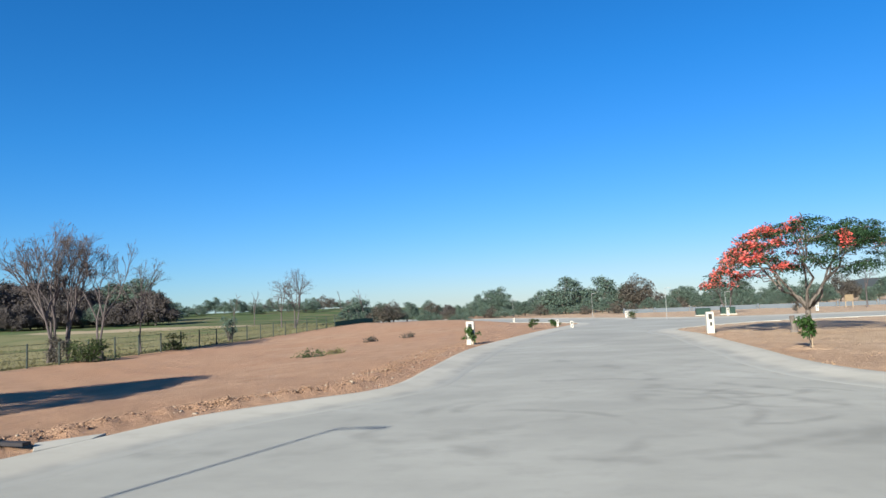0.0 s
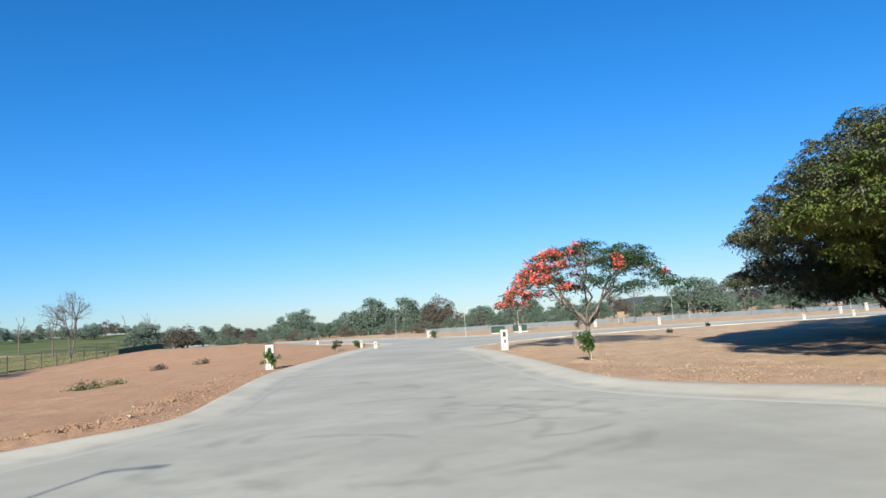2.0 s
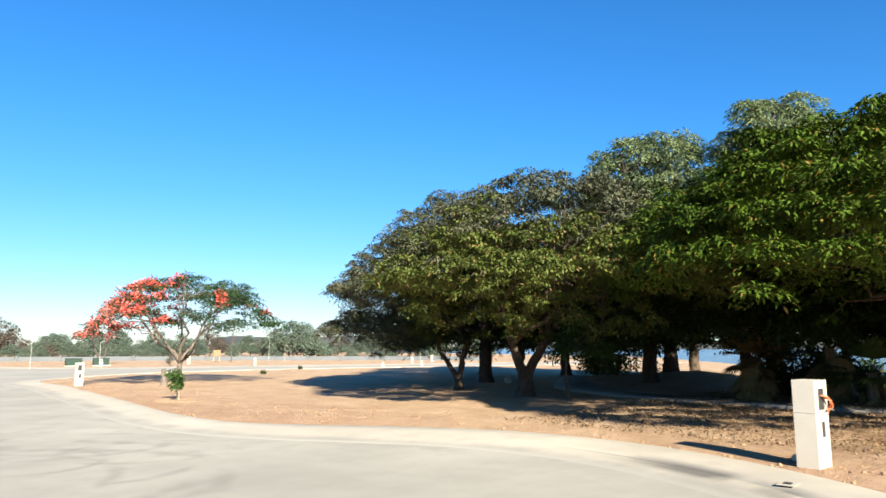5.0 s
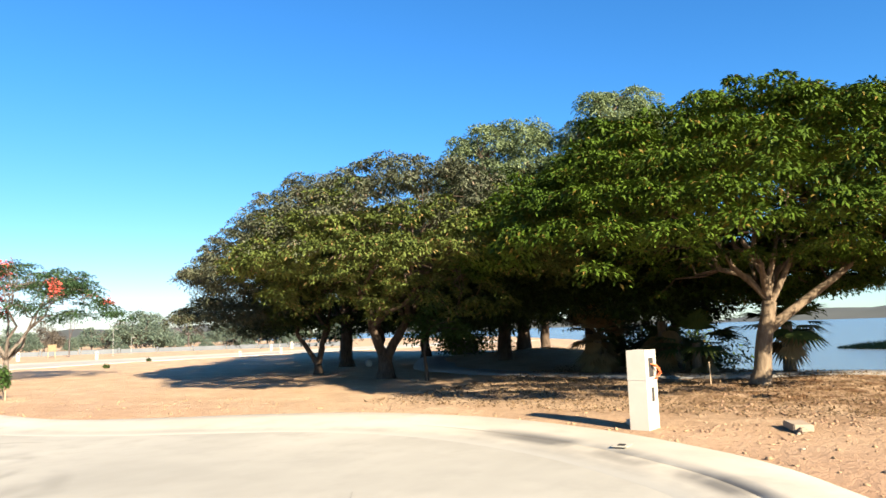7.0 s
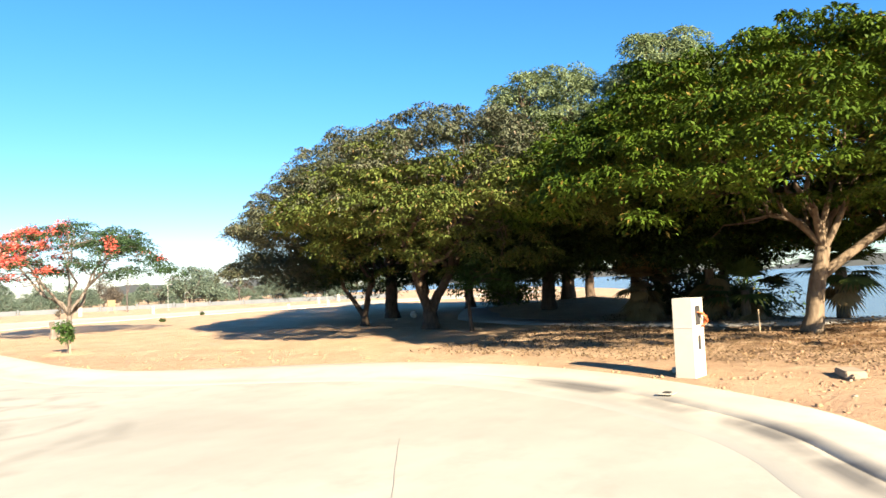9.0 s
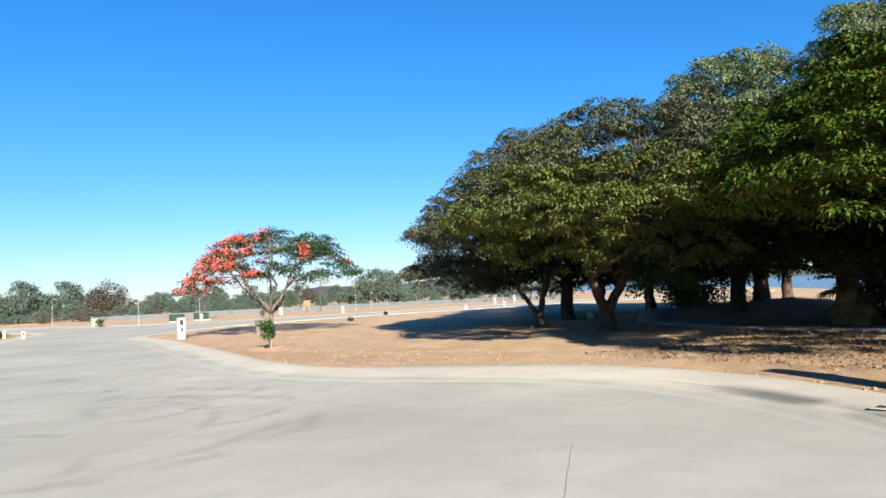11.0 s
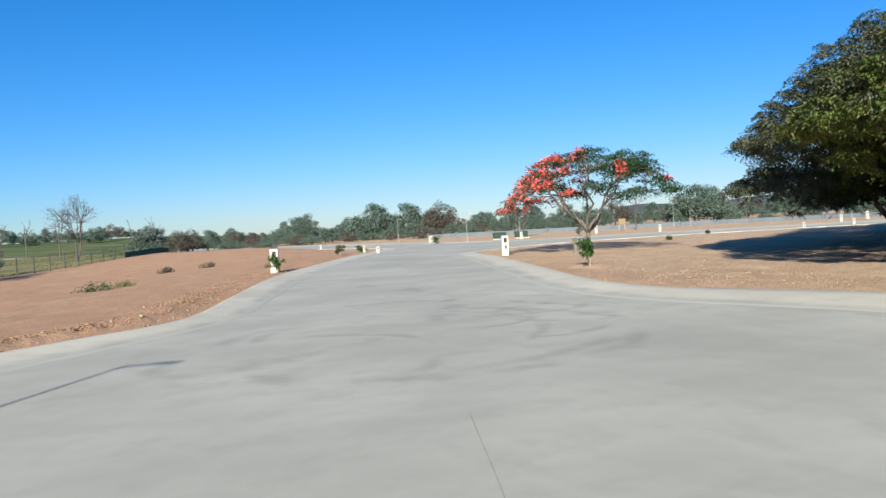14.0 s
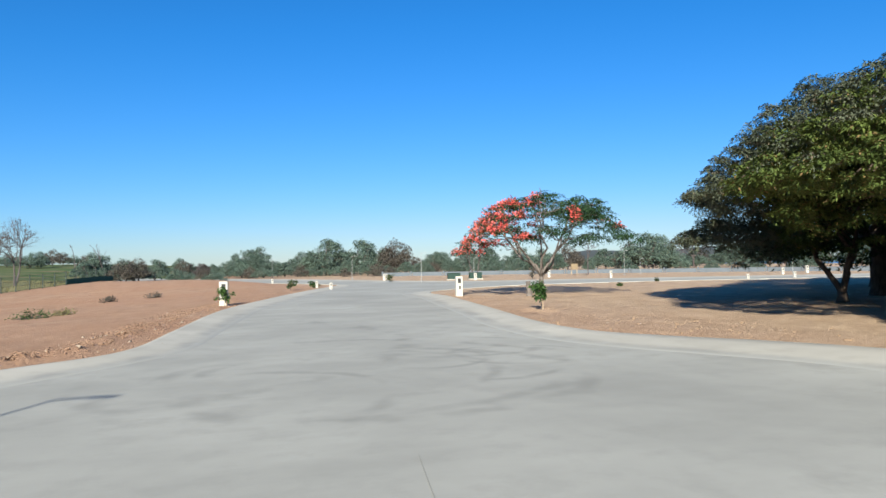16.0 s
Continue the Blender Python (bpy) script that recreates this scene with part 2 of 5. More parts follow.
STRAW = leaf_mat("straw", (0.0936, 0.108, 0.036), (0.288, 0.245, 0.122), trans=0.2)
WHITE = simple("white_paint", (0.455, 0.43, 0.375), 0.75, var=0.1, scale=4.0)
DARK = simple("recess_shade_and_lid", (0.03, 0.03, 0.03), 0.6)
GREENBOX = simple("green_enamel", (0.014, 0.038, 0.028), 0.5)
POLE = simple("galvanised_pole", (0.36, 0.36, 0.346), 0.5, 0.4)
POST = simple("dark_green_post", (0.025, 0.035, 0.03), 0.6)
STAKE = simple("grey_wood", (0.33, 0.25, 0.17), 0.9, scale=20)
STONE = simple("stone", (0.288, 0.23, 0.173), 0.95, scale=9)
CLOD = simple("dry_clod", (0.22, 0.138, 0.09), 0.97, scale=5, var=0.45)
CLOD_TAN = simple("tan_clod", (0.259, 0.173, 0.104), 0.97, scale=7)
HILLM = simple("hill_scrub", (0.055, 0.062, 0.058), 1.0, scale=0.02, bump=0)


# ================= mesh helpers =================
def mesh_ob(name, verts, faces, mat, parent=None, label="", smooth=False):
    me = bpy.data.meshes.new(name)
    me.from_pydata([tuple(v) for v in verts], [], [tuple(f) for f in faces])
    for mm in (mat if isinstance(mat, (list, tuple)) else [mat]):
        me.materials.append(mm)
    if smooth:
        me.polygons.foreach_set("use_smooth", [True] * len(me.polygons))
    me.update()
    ob = new(name, me)
    if parent:
        ob.parent = parent
    if label:
        ob["label"] = label
    return ob


def quick(name, v, f, mat, parent=None, label="", smooth=False):
    """Large meshes from arrays; f is an (n, 3) or (n, 4) array."""
    me = bpy.data.meshes.new(name)
    v = np.asarray(v, dtype=np.float32)
    f = np.asarray(f, dtype=np.int32)
    k = f.shape[1]
    me.vertices.add(len(v))
    me.vertices.foreach_set("co", v.ravel())
    me.loops.add(f.size)
    me.loops.foreach_set("vertex_index", f.ravel())
    me.polygons.add(len(f))
    me.polygons.foreach_set("loop_start", np.arange(0, f.size, k, dtype=np.int32))
    me.polygons.foreach_set("loop_total", np.full(len(f), k, dtype=np.int32))
    if smooth:
        me.polygons.foreach_set("use_smooth", np.ones(len(f), dtype=bool))
    me.materials.append(mat)
    me.update(calc_edges=True)
    me.validate()
    ob = new(name, me)
    if parent:
        ob.parent = parent
    if label:
        ob["label"] = label
    return ob


def part(name, bm, mat, parent, label=""):
    me = bpy.data.meshes.new(name)
    bm.to_mesh(me)
    bm.free()
    me.materials.append(mat)
    ob = new(name, me)
    ob.parent = parent
    if label:
        ob["label"] = label
    return ob


def box_bm(sx, sy, sz, at=(0, 0, 0), bevel=0.01, taper=1.0):
    """A box standing on at, with soft edges."""
    bm = bmesh.new()
    bmesh.ops.create_cube(bm, size=1.0)
    for v in bm.verts:
        k = taper if v.co.z > 0 else 1.0
        v.co = Vector((v.co.x * sx * k + at[0], v.co.y * sy * k + at[1], (v.co.z + 0.5) * sz + at[2]))
    if bevel:
        bmesh.ops.bevel(bm, geom=bm.edges[:], offset=bevel, segments=2, affect="EDGES")
    return bm


def thing(name, at, label, category, group="", turn=0.0):
    e = new(name)
    e.matrix_basis = pose(*at, 0, 0, turn)
    e.empty_display_size = 0.2
    return tagged(e, label, category, group)


class Tubes:
    """Tapered round limbs gathered into one mesh."""

    def __init__(self, sides=7):
        self.v, self.f, self.k = [], [], sides

    def add(self, pts, radii):
        k = self.k
        base = len(self.v)
        pts = [Vector(p) for p in pts]
        for i, (p, r) in enumerate(zip(pts, radii)):
            d = (pts[min(i + 1, len(pts) - 1)] - pts[max(i - 1, 0)]).normalized()
            a = d.orthogonal().normalized() if abs(d.z) < 0.9 else Vector((1, 0, 0)).cross(d).normalized()
            b = d.cross(a)
            for j in range(k):
                an = 2 * math.pi * j / k
                self.v.append(p + (a * math.cos(an) + b * math.sin(an)) * r)
        for i in range(len(pts) - 1):
            for j in range(k):
                j2 = (j + 1) % k
                self.f.append((base + i * k + j, base + i * k + j2, base + (i + 1) * k + j2, base + (i + 1) * k + j))
        return self

    def make(self, name, mat, parent, label=""):
        return quick(name, np.array([tuple(v) for v in self.v]), np.array(self.f), mat, parent, label, smooth=True)


def bent(a, b, rng, sag=0.0, wob=0.06, n=5):
    """Points of a limb from a to b, with some crookedness and an upward bow."""
    a, b = np.array(a, float), np.array(b, float)
    L = np.linalg.norm(b - a)
    out = []
    for i in range(n + 1):
        u = i / n
        p = a + (b - a) * u
        if 0 < i < n:
            p = p + rng.normal(0, wob * L, 3) * math.sin(math.pi * u)
        p[2] += sag * L * math.sin(math.pi * u)
        out.append(p)
    return out


def leaves(centres, radii, per, size, rng, flat=0.6, droop=0.3, slim=0.42, tilt=0.45):
    """Small pointed leaves scattered through clumps: vertices and faces."""
    centres, radii = np.asarray(centres, float), np.asarray(radii, float)
    n = len(centres) * per
    c = np.repeat(centres, per, 0)
    r = np.repeat(radii, per)
    d = rng.normal(size=(n, 3))
    d /= np.linalg.norm(d, axis=1)[:, None]
    rad = rng.random(n) ** 0.45
    off = d * (rad * r)[:, None]
    off[:, 2] *= flat
    off[:, 2] -= 0.35 * r * (off[:, 0] ** 2 + off[:, 1] ** 2) / r ** 2
    p = c + off
    ax = d * np.array([1, 1, 0.35]) + rng.normal(0, 0.5, (n, 3))
    ax[:, 2] -= droop
    ax /= np.linalg.norm(ax, axis=1)[:, None]
    up = rng.normal(0, tilt, (n, 3)) + np.array([0, 0, 1.0])
    sidev = np.cross(ax, up)
    sidev /= np.linalg.norm(sidev, axis=1)[:, None] + 1e-9
    s = size * rng.uniform(0.6, 1.3, n)[:, None]
    w = s * slim * 0.5
    a, b = p, p + ax * s
    nrm = np.cross(sidev, ax)
    m1 = p + ax * s * 0.45 + sidev * w + nrm * s * 0.08
    m2 = p + ax * s * 0.45 - sidev * w + nrm * s * 0.08
    v = np.stack([a, m1, b, m2], 1).reshape(-1, 3)
    f = np.arange(4 * n).reshape(-1, 4)
    return v, f


def tufts(centres, radii, per, size, rng, pad=0.42, slim=0.36):
    """Leaf pads: pointed leaves radiating over a small cushion and drooping at its rim."""
    centres, radii = np.asarray(centres, float), np.asarray(radii, float)
    n = len(centres) * per
    c, r = np.repeat(centres, per, 0), np.repeat(radii * rng.uniform(0.8, 1.2, len(centres)), per)
    a = rng.random(n) * 2 * math.pi
    lobes = np.repeat(rng.integers(3, 7, len(centres)), per)
    q = rng.random(n) ** 0.6 * (1 + 0.22 * np.cos(a * lobes + np.repeat(rng.random(len(centres)) * 6.3, per)))
    out = np.stack([np.cos(a), np.sin(a), np.zeros(n)], 1)
    h = pad * (0.75 - q ** 2) - rng.random(n) ** 2 * 0.35
    tilt = np.repeat(rng.normal(0, 0.22, (len(centres), 2)), per, 0)
    p = c + out * (q * r)[:, None]
    p[:, 2] += h * r + (out[:, 0] * tilt[:, 0] + out[:, 1] * tilt[:, 1]) * q * r
    ax = out * (0.55 + 0.5 * q)[:, None] + rng.normal(0, 0.42, (n, 3))
    ax[:, 2] -= 0.05 + 0.38 * q ** 2
    ax /= np.linalg.norm(ax, axis=1)[:, None]
    up = out * (0.2 + 0.5 * q)[:, None] + rng.normal(0, 0.28, (n, 3)) + np.array([0, 0, 1.0])
    sidev = np.cross(ax, up)
    sidev /= np.linalg.norm(sidev, axis=1)[:, None] + 1e-9
    s = size * rng.uniform(0.6, 1.35, n)[:, None]
    w = s * slim * 0.5
    nrm = np.cross(sidev, ax)
    mid = p + ax * s * 0.45 + nrm * s * 0.1
    v = np.stack([p, mid + sidev * w, p + ax * s - np.array([0, 0, 0.12]) * s, mid - sidev * w], 1).reshape(-1, 3)
    return v, np.arange(4 * n).reshape(-1, 4)


def dome(rng, n, radius, z0, z1, squash=1.0, hollow=0.55, centre=(0, 0), lift=0.0, power=1.9, rim=0.15, skin=0.3):
    """Clump centres spread through an umbrella-shaped crown between z0 and z1."""
    out = []
    while len(out) < n:
        a = rng.random() * 2 * math.pi
        q = rng.random() ** 0.5
        top = z1 - (z1 - z0) * (q ** power) * (1.0 - rim)
        low = z0 + (z1 - z0) * (hollow * (1 - q ** 2) * 0.8 + (rim * 0.92 * q ** 2.4 if rim > 0.15 else 0.0))
        u = rng.random() ** (0.22 if rng.random() < skin else 0.75)
        z = low + (top - low) * u
        out.append((centre[0] + math.cos(a) * q * radius, centre[1] + math.sin(a) * q * radius * squash, z + lift * math.cos(a) * q))
    return np.array(out)


def branches(tubes, base, fork, tips, clumps, r0, rng, upbow=0.06, twig=0.02, thin=None, reach=9.0, limb=0.62):
    """Trunk from base to fork, limbs to the tips, branches on to the clumps nearest to each."""
    tubes.add(bent(base, fork, rng, 0, 0.015, 5), [r0 * (1.35 if i == 0 else 1.05 - 0.05 * i) for i in range(6)])
    tips = [np.array(t, float) for t in tips]
    lines = []
    for t in tips:
        ln = bent(fork, t, rng, upbow, 0.05, 6)
        lines.append(ln)
        rr = r0 * limb
        tubes.add(ln, [rr * (1 - 0.62 * i / 6) for i in range(7)])
    allp = np.array([p for ln in lines for p in ln[2:]])
    for c in clumps:
        d = np.linalg.norm(allp - c, axis=1) + np.maximum(0, allp[:, 2] - c[2]) * 1.5
        s = allp[int(np.argmin(d))]
        L = np.linalg.norm(c - s)
        if L > reach or (thin and rng.random() < 0.4):
            continue
        ra = min(r0 * 0.2, 0.02 + 0.014 * L)
        (thin or tubes).add(bent(s, c, rng, 0.08, 0.12, 4), [ra, ra * 0.8, ra * 0.6, ra * 0.45, twig * 0.4])


# ================= structure =================
def sm(a, b, x):
    u = np.clip((x - a) / (b - a), 0, 1)
    return u * u * (3 - 2 * u)


def curve(pts, step=0.6, n=0):
    """A smooth line through pts (Catmull-Rom), n steps between two points or steps of that length."""
    P = [np.array(p, float) for p in pts]
    P = [2 * P[0] - P[1]] + P + [2 * P[-1] - P[-2]]
    out = []
    for i in range(1, len(P) - 2):
        k = n or max(2, int(np.linalg.norm(P[i + 1] - P[i]) / step))
        for j in range(k):
            u = j / k
            out.append(0.5 * (2 * P[i] + (P[i + 1] - P[i - 1]) * u + (2 * P[i - 1] - 5 * P[i] + 4 * P[i + 1] - P[i + 2]) * u * u + (3 * P[i] - P[i - 1] - 3 * P[i + 1] + P[i + 2]) * u ** 3))
    out.append(P[-2])
    return np.array(out)


PZ = 0.07   # pavement top over the road
LEFT_OUT = curve([(-9.5, -12.0), (-8.5, -3.0), (-7.2, 4.0), (-5.2, 8.8), (-4.2, 11.1), (-2.9, 12.5), (-1.4, 14.1), (-0.7, 17.7), (0.1, 22.6), (1.0, 26.8), (2.8, 32.5), (5.0, 39.0), (7.9, 46.4), (9.6, 50.6), (9.6, 54.0), (6.0, 62.0), (-6, 86.0), (-20, 112)], n=7)
LEFT_IN = curve([(-8.2, -12.0), (-7.2, -3.2), (-5.9, 3.6), (-4.4, 7.8), (-3.3, 10.2), (-1.9, 11.9), (-0.3, 14.2), (0.5, 18.0), (1.4, 22.7), (2.3, 26.6), (4.1, 32.2), (6.3, 38.6), (9.2, 45.9), (11.0, 50.6), (11.0, 54.4), (7.4, 62.7), (-4.7, 86.7), (-18.7, 112.5)], n=7)
RIGHT_OUT = curve([(-3.6, -8.6), (2.4, -3.4), (6.4, -0.5), (8.05, 0.6), (9.05, 1.7), (10.05, 3.3), (10.75, 5.3), (10.75, 7.7), (9.9, 9.8), (8.9, 11.4), (8.1, 13.2), (8.2, 16.0), (9.0, 20.0), (10.0, 25.2), (10.9, 30.0), (11.2, 33.5), (12.4, 36.0), (15.5, 38.6), (20, 40.6), (30, 40.2), (44, 36.3), (70, 28)], n=7)
RIGHT_IN = curve([(-4.8, -7.4), (1.2, -2.2), (4.9, 0.35), (6.3, 1.15), (7.2, 2.0), (8.25, 3.6), (8.9, 5.6), (8.8, 7.6), (8.0, 9.4), (7.3, 10.8), (6.7, 13.0), (6.9, 16.4), (7.7, 20.3), (8.7, 25.6), (9.6, 30.3), (9.9, 34.3), (11.5, 37.4), (15.0, 40.3), (19.8, 42.4), (30.2, 41.9), (44.4, 38.0), (70.6, 29.6)], n=7)
FAR_IN = curve([(-11, 114), (3, 88), (12.2, 69), (15, 60.5), (18.5, 53.5), (22, 50.3), (29, 48.5), (38, 45.2), (72, 34.5)], n=7)
FAR_OUT = curve([(-9.8, 114.6), (4.3, 88.6), (13.5, 69.6), (16.2, 61.3), (19.6, 54.9), (22.8, 51.9), (29.5, 50.1), (38.5, 46.8), (72.5, 36.1)], n=7)
SHORE = np.array([(26.0, -400.0), (27.5, -40.0), (28.2, -5.0), (29.5, 3.0), (36.0, 7.0), (70.0, 17.0), (110.0, 45.0), (128.0, 95.0), (135.0, 150.0), (152.0, 235.0), (165.0, 420.0), (300.0, 1200.0), (900, 3000)])


def line_dist(x, y, P):
    """Distance to the line P, and the side (plus: to the right of its way)."""
    best = np.full(x.shape, 1e9)
    side = np.zeros(x.shape)
    for a, b in zip(P[:-1], P[1:]):
        d = b - a
        L = d @ d
        u = np.clip(((x - a[0]) * d[0] + (y - a[1]) * d[1]) / L, 0, 1)
        ex, ey = x - a[0] - u * d[0], y - a[1] - u * d[1]
        q = np.hypot(ex, ey)
        s = np.sign(d[1] * (x - a[0]) - d[0] * (y - a[1]))
        m = q < best
        best = np.where(m, q, best)
        side = np.where(m, s, side)
    return best * side


def within(x, y, P):
    """Whether points lie inside the closed line P."""
    odd = np.zeros(x.shape, bool)
    for a, b in zip(P, np.roll(P, -1, axis=0)):
        if a[1] != b[1]:
            odd ^= ((a[1] > y) != (b[1] > y)) & (x < (b[0] - a[0]) * (y - a[1]) / (b[1] - a[1]) + a[0])
    return odd


CONCRETE = np.concatenate([LEFT_OUT, FAR_OUT, RIGHT_OUT[::-1]])


def wobble(x, y, s):
    return np.sin(x * s * 1.3 + 1.1) * np.cos(y * s * 0.9 + 0.4) + 0.5 * np.sin(x * s * 2.9 + y * s * 2.3) + 0.3 * np.cos(x * s * 5.1 - y * s * 4.3)


def ground_height(x, y):
    """Height of the bare ground."""
    x, y = np.asarray(x, float), np.asarray(y, float)
    dl = line_dist(x, y, LEFT_OUT[::2])      # minus: on the lot
    dr = line_dist(x, y, RIGHT_OUT[::2])     # plus: on the lot
    df = line_dist(x, y, FAR_OUT[::3])
    h = np.full(x.shape, 0.07)
    # the near lot dips to the wire fence and swells further on
    onlot = sm(0.3, 12.0, -dl)
    fence_z = np.interp(y, [0, 32, 46, 59, 65, 74, 90, 130], [-0.35, -0.38, -0.28, 0.0, 0.2, 0.5, 0.4, 0.1])
    h = np.where(dl < 0, h + (fence_z - 0.07) * onlot, h)
    h = h + 0.5 * np.exp(-((x + 1.0) / 7.5) ** 2 - ((y - 58) / 14) ** 2) * sm(0.5, 5.0, -dl) * (dl < 0)
    h = h + 0.02 * wobble(x, y, 0.8)
    # clods heaped along the pavement of the near lot
    ridge = np.exp(-((-dl - 0.9) / 0.5) ** 2) * sm(24, 15, y) * (dl < -0.25)
    h = h + ridge * (0.06 + 0.055 * wobble(x, y, 3.1) + 0.04 * wobble(x, y, 7.3))
    # low bank before the lake
    h = h + 0.12 * np.exp(-((x - 19.5) / 2.2) ** 2) * sm(3.2, -0.5, y) * sm(-25, -8, y)
    # earth mound under the shade trees
    h = h + (0.5 + 0.1 * wobble(x, y, 1.1)) * np.exp(-((x - 30.0) / 3.4) ** 2 - ((y - 11.8) / 4.6) ** 2)
    # the field rises slowly away from the fence
    h = h + 2.9 * sm(70, 210, np.hypot(x, y)) * sm(-6, -30, x - 0.02 * y)
    # level beside the pavements
    edge = np.minimum(np.minimum(np.abs(dl), np.abs(dr)), np.abs(df))
    h = 0.055 + (h - 0.055) * sm(0.25, 1.0, edge)
    # under the concrete
    inside = within(x, y, CONCRETE) & (np.abs(dl) > 0.3) & (np.abs(dr) > 0.3) & (np.abs(df) > 0.3)
    h = np.where(inside, -0.12, h)
    # lake bed
    s = line_dist(x, y, SHORE)
    h = h - 3.2 * sm(-7.0, 6.0, s) * (x > 5)
    return h


def build_ground():
    nr, na = 320, 640
    radii = np.concatenate([[0.0], np.geomspace(1.0, 3500.0, nr)])
    an = np.linspace(0, 2 * math.pi, na, endpoint=False)
    R, A = np.meshgrid(radii[1:], an, indexing="ij")
    x, y = R * np.sin(A), R * np.cos(A)
    z = ground_height(x.ravel(), y.ravel())
    v = np.concatenate([[(0, 0, -0.12)], np.stack([x.ravel(), y.ravel(), z], 1)])
    i = np.arange(nr - 1)[:, None] * na
    j = np.arange(na)[None, :]
    j2 = (j + 1) % na
    f = np.stack([1 + i + j, 1 + i + na + j, 1 + i + na + j2, 1 + i + j2], -1).reshape(-1, 4)
    f = f[:, ::-1]
    g = quick("ground", v, f, SOIL, smooth=True)
    tagged(g, "bare reddish soil lots with a green and straw field beyond", "ground", kind="structure")


def strip(name, inner, outer, mat, label, grooved=False):
    """Pavement with a rolled kerb between two lines; the lip meets the road."""
    a, b, n = inner, outer, len(inner)
    prof = [(0.0, -0.004), (0.01, 0.001), (0.12, 0.008), (0.26, 0.025), (0.38, 0.042), (0.55, PZ - 0.010), (0.75, PZ + 0.001), (0.985, PZ + 0.012), (1.0, PZ), (1.0, -0.1)]
    if not grooved:
        prof[2:6] = [(0.15, 0.006), (0.35, 0.02), (0.6, 0.042), (0.8, 0.06)]
        prof[6] = (0.9, 0.069)
    if grooved:
        prof[5:6] = [(0.43, 0.047), (0.4351, 0.0475), (0.445, 0.049), (0.6, PZ - 0.006)]
    k = len(prof)
    v = []
    for p, q in zip(a, b):
        for u, z in prof:
            m = p + (q - p) * u
            if grooved:      # the kerb flattens further along the street
                k2 = sm(9.0, 14.0, m[1])
                z = z * (1 - k2) + k2 * np.interp(u, [0, 0.01, 0.15, 0.35, 0.6, 0.8, 0.985, 0.999, 1.0], [-0.004, 0.001, 0.006, 0.02, 0.042, 0.06, 0.078, 0.07, z])
            if u == 0.4351:      # the open joint shows only beside the near bend
                z -= 0.03 * sm(6.5, 3.5, m[1])
            v.append((m[0], m[1], z))
    f = []
    for i in range(n - 1):
        for j in range(k - 1):
            f.append((i * k + j, i * k + j + 1, (i + 1) * k + j + 1, (i + 1) * k + j))
    ob = quick(name, v, f, mat)
    return tagged(ob, label, "pavement", kind="structure")


def build_concrete():
    bm = bmesh.new()
    loop = [tuple(p) for p in LEFT_IN] + [tuple(p) for p in FAR_IN] + [tuple(p) for p in RIGHT_IN[::-1]]
    vs = [bm.verts.new((x, y, 0.0)) for x, y in loop]
    face = bm.faces.new(vs)
    bmesh.ops.triangulate(bm, faces=[face])
    me = bpy.data.meshes.new("road")
    bm.to_mesh(me)
    bm.free()
    me.materials.append(ROAD)
    tagged(new("road", me), "pale grey concrete road with dark curved tyre scuffs", "road", kind="structure")
    strip("pavement_left", LEFT_IN, LEFT_OUT, KERB, "pale concrete pavement with a rolled kerb beside red soil")
    strip("pavement_right", RIGHT_IN, RIGHT_OUT, KERB, "pale concrete pavement with a rolled kerb round the corner lot", True)
    strip("pavement_far", FAR_IN, FAR_OUT, KERB, "pale concrete pavement along the cross street")


def build_lake():
    v = [(23, -900, -1.5), (24, 1, -1.5), (34, 3, -1.5), (70, 13, -1.5), (105, 45, -1.5), (120, 100, -1.5), (125, 300, -1.5), (600, 3000, -1.5), (3400, 2200, -1.5), (3400, -900, -1.5)]
    tagged(mesh_ob("water", v, [tuple(range(len(v)))[::-1]], WATER), "calm pale blue lake water with faint ripples", "lake", kind="structure")


def build_hills():
    rng = np.random.default_rng(3)
    v, f = [], []
    n = 140
    for i in range(n):
        az = radians(30 + 100 * i / (n - 1))
        D = 950
        h = 9 + 7 * math.sin(i * 0.16) + 4 * math.sin(i * 0.41 + 1) + rng.uniform(0, 1.6)
        for d, z in ((D - 60, -2), (D, h * 0.55), (D + 90, h), (D + 260, h * 0.6), (D + 400, -2)):
            v.append((math.sin(az) * d, math.cos(az) * d, z))
    for i in range(n - 1):
        for j in range(4):
            f.append((i * 5 + j, i * 5 + 5 + j, i * 5 + 6 + j, i * 5 + 1 + j))
    tagged(quick("far_shore", v, f, HILLM), "low hazy scrub hills on the far lake shore", "hills", kind="structure")


build_ground()
build_concrete()
build_lake()
build_hills()


def gz(x, y):
    return float(ground_height(np.array([x]), np.array([y]))[0])


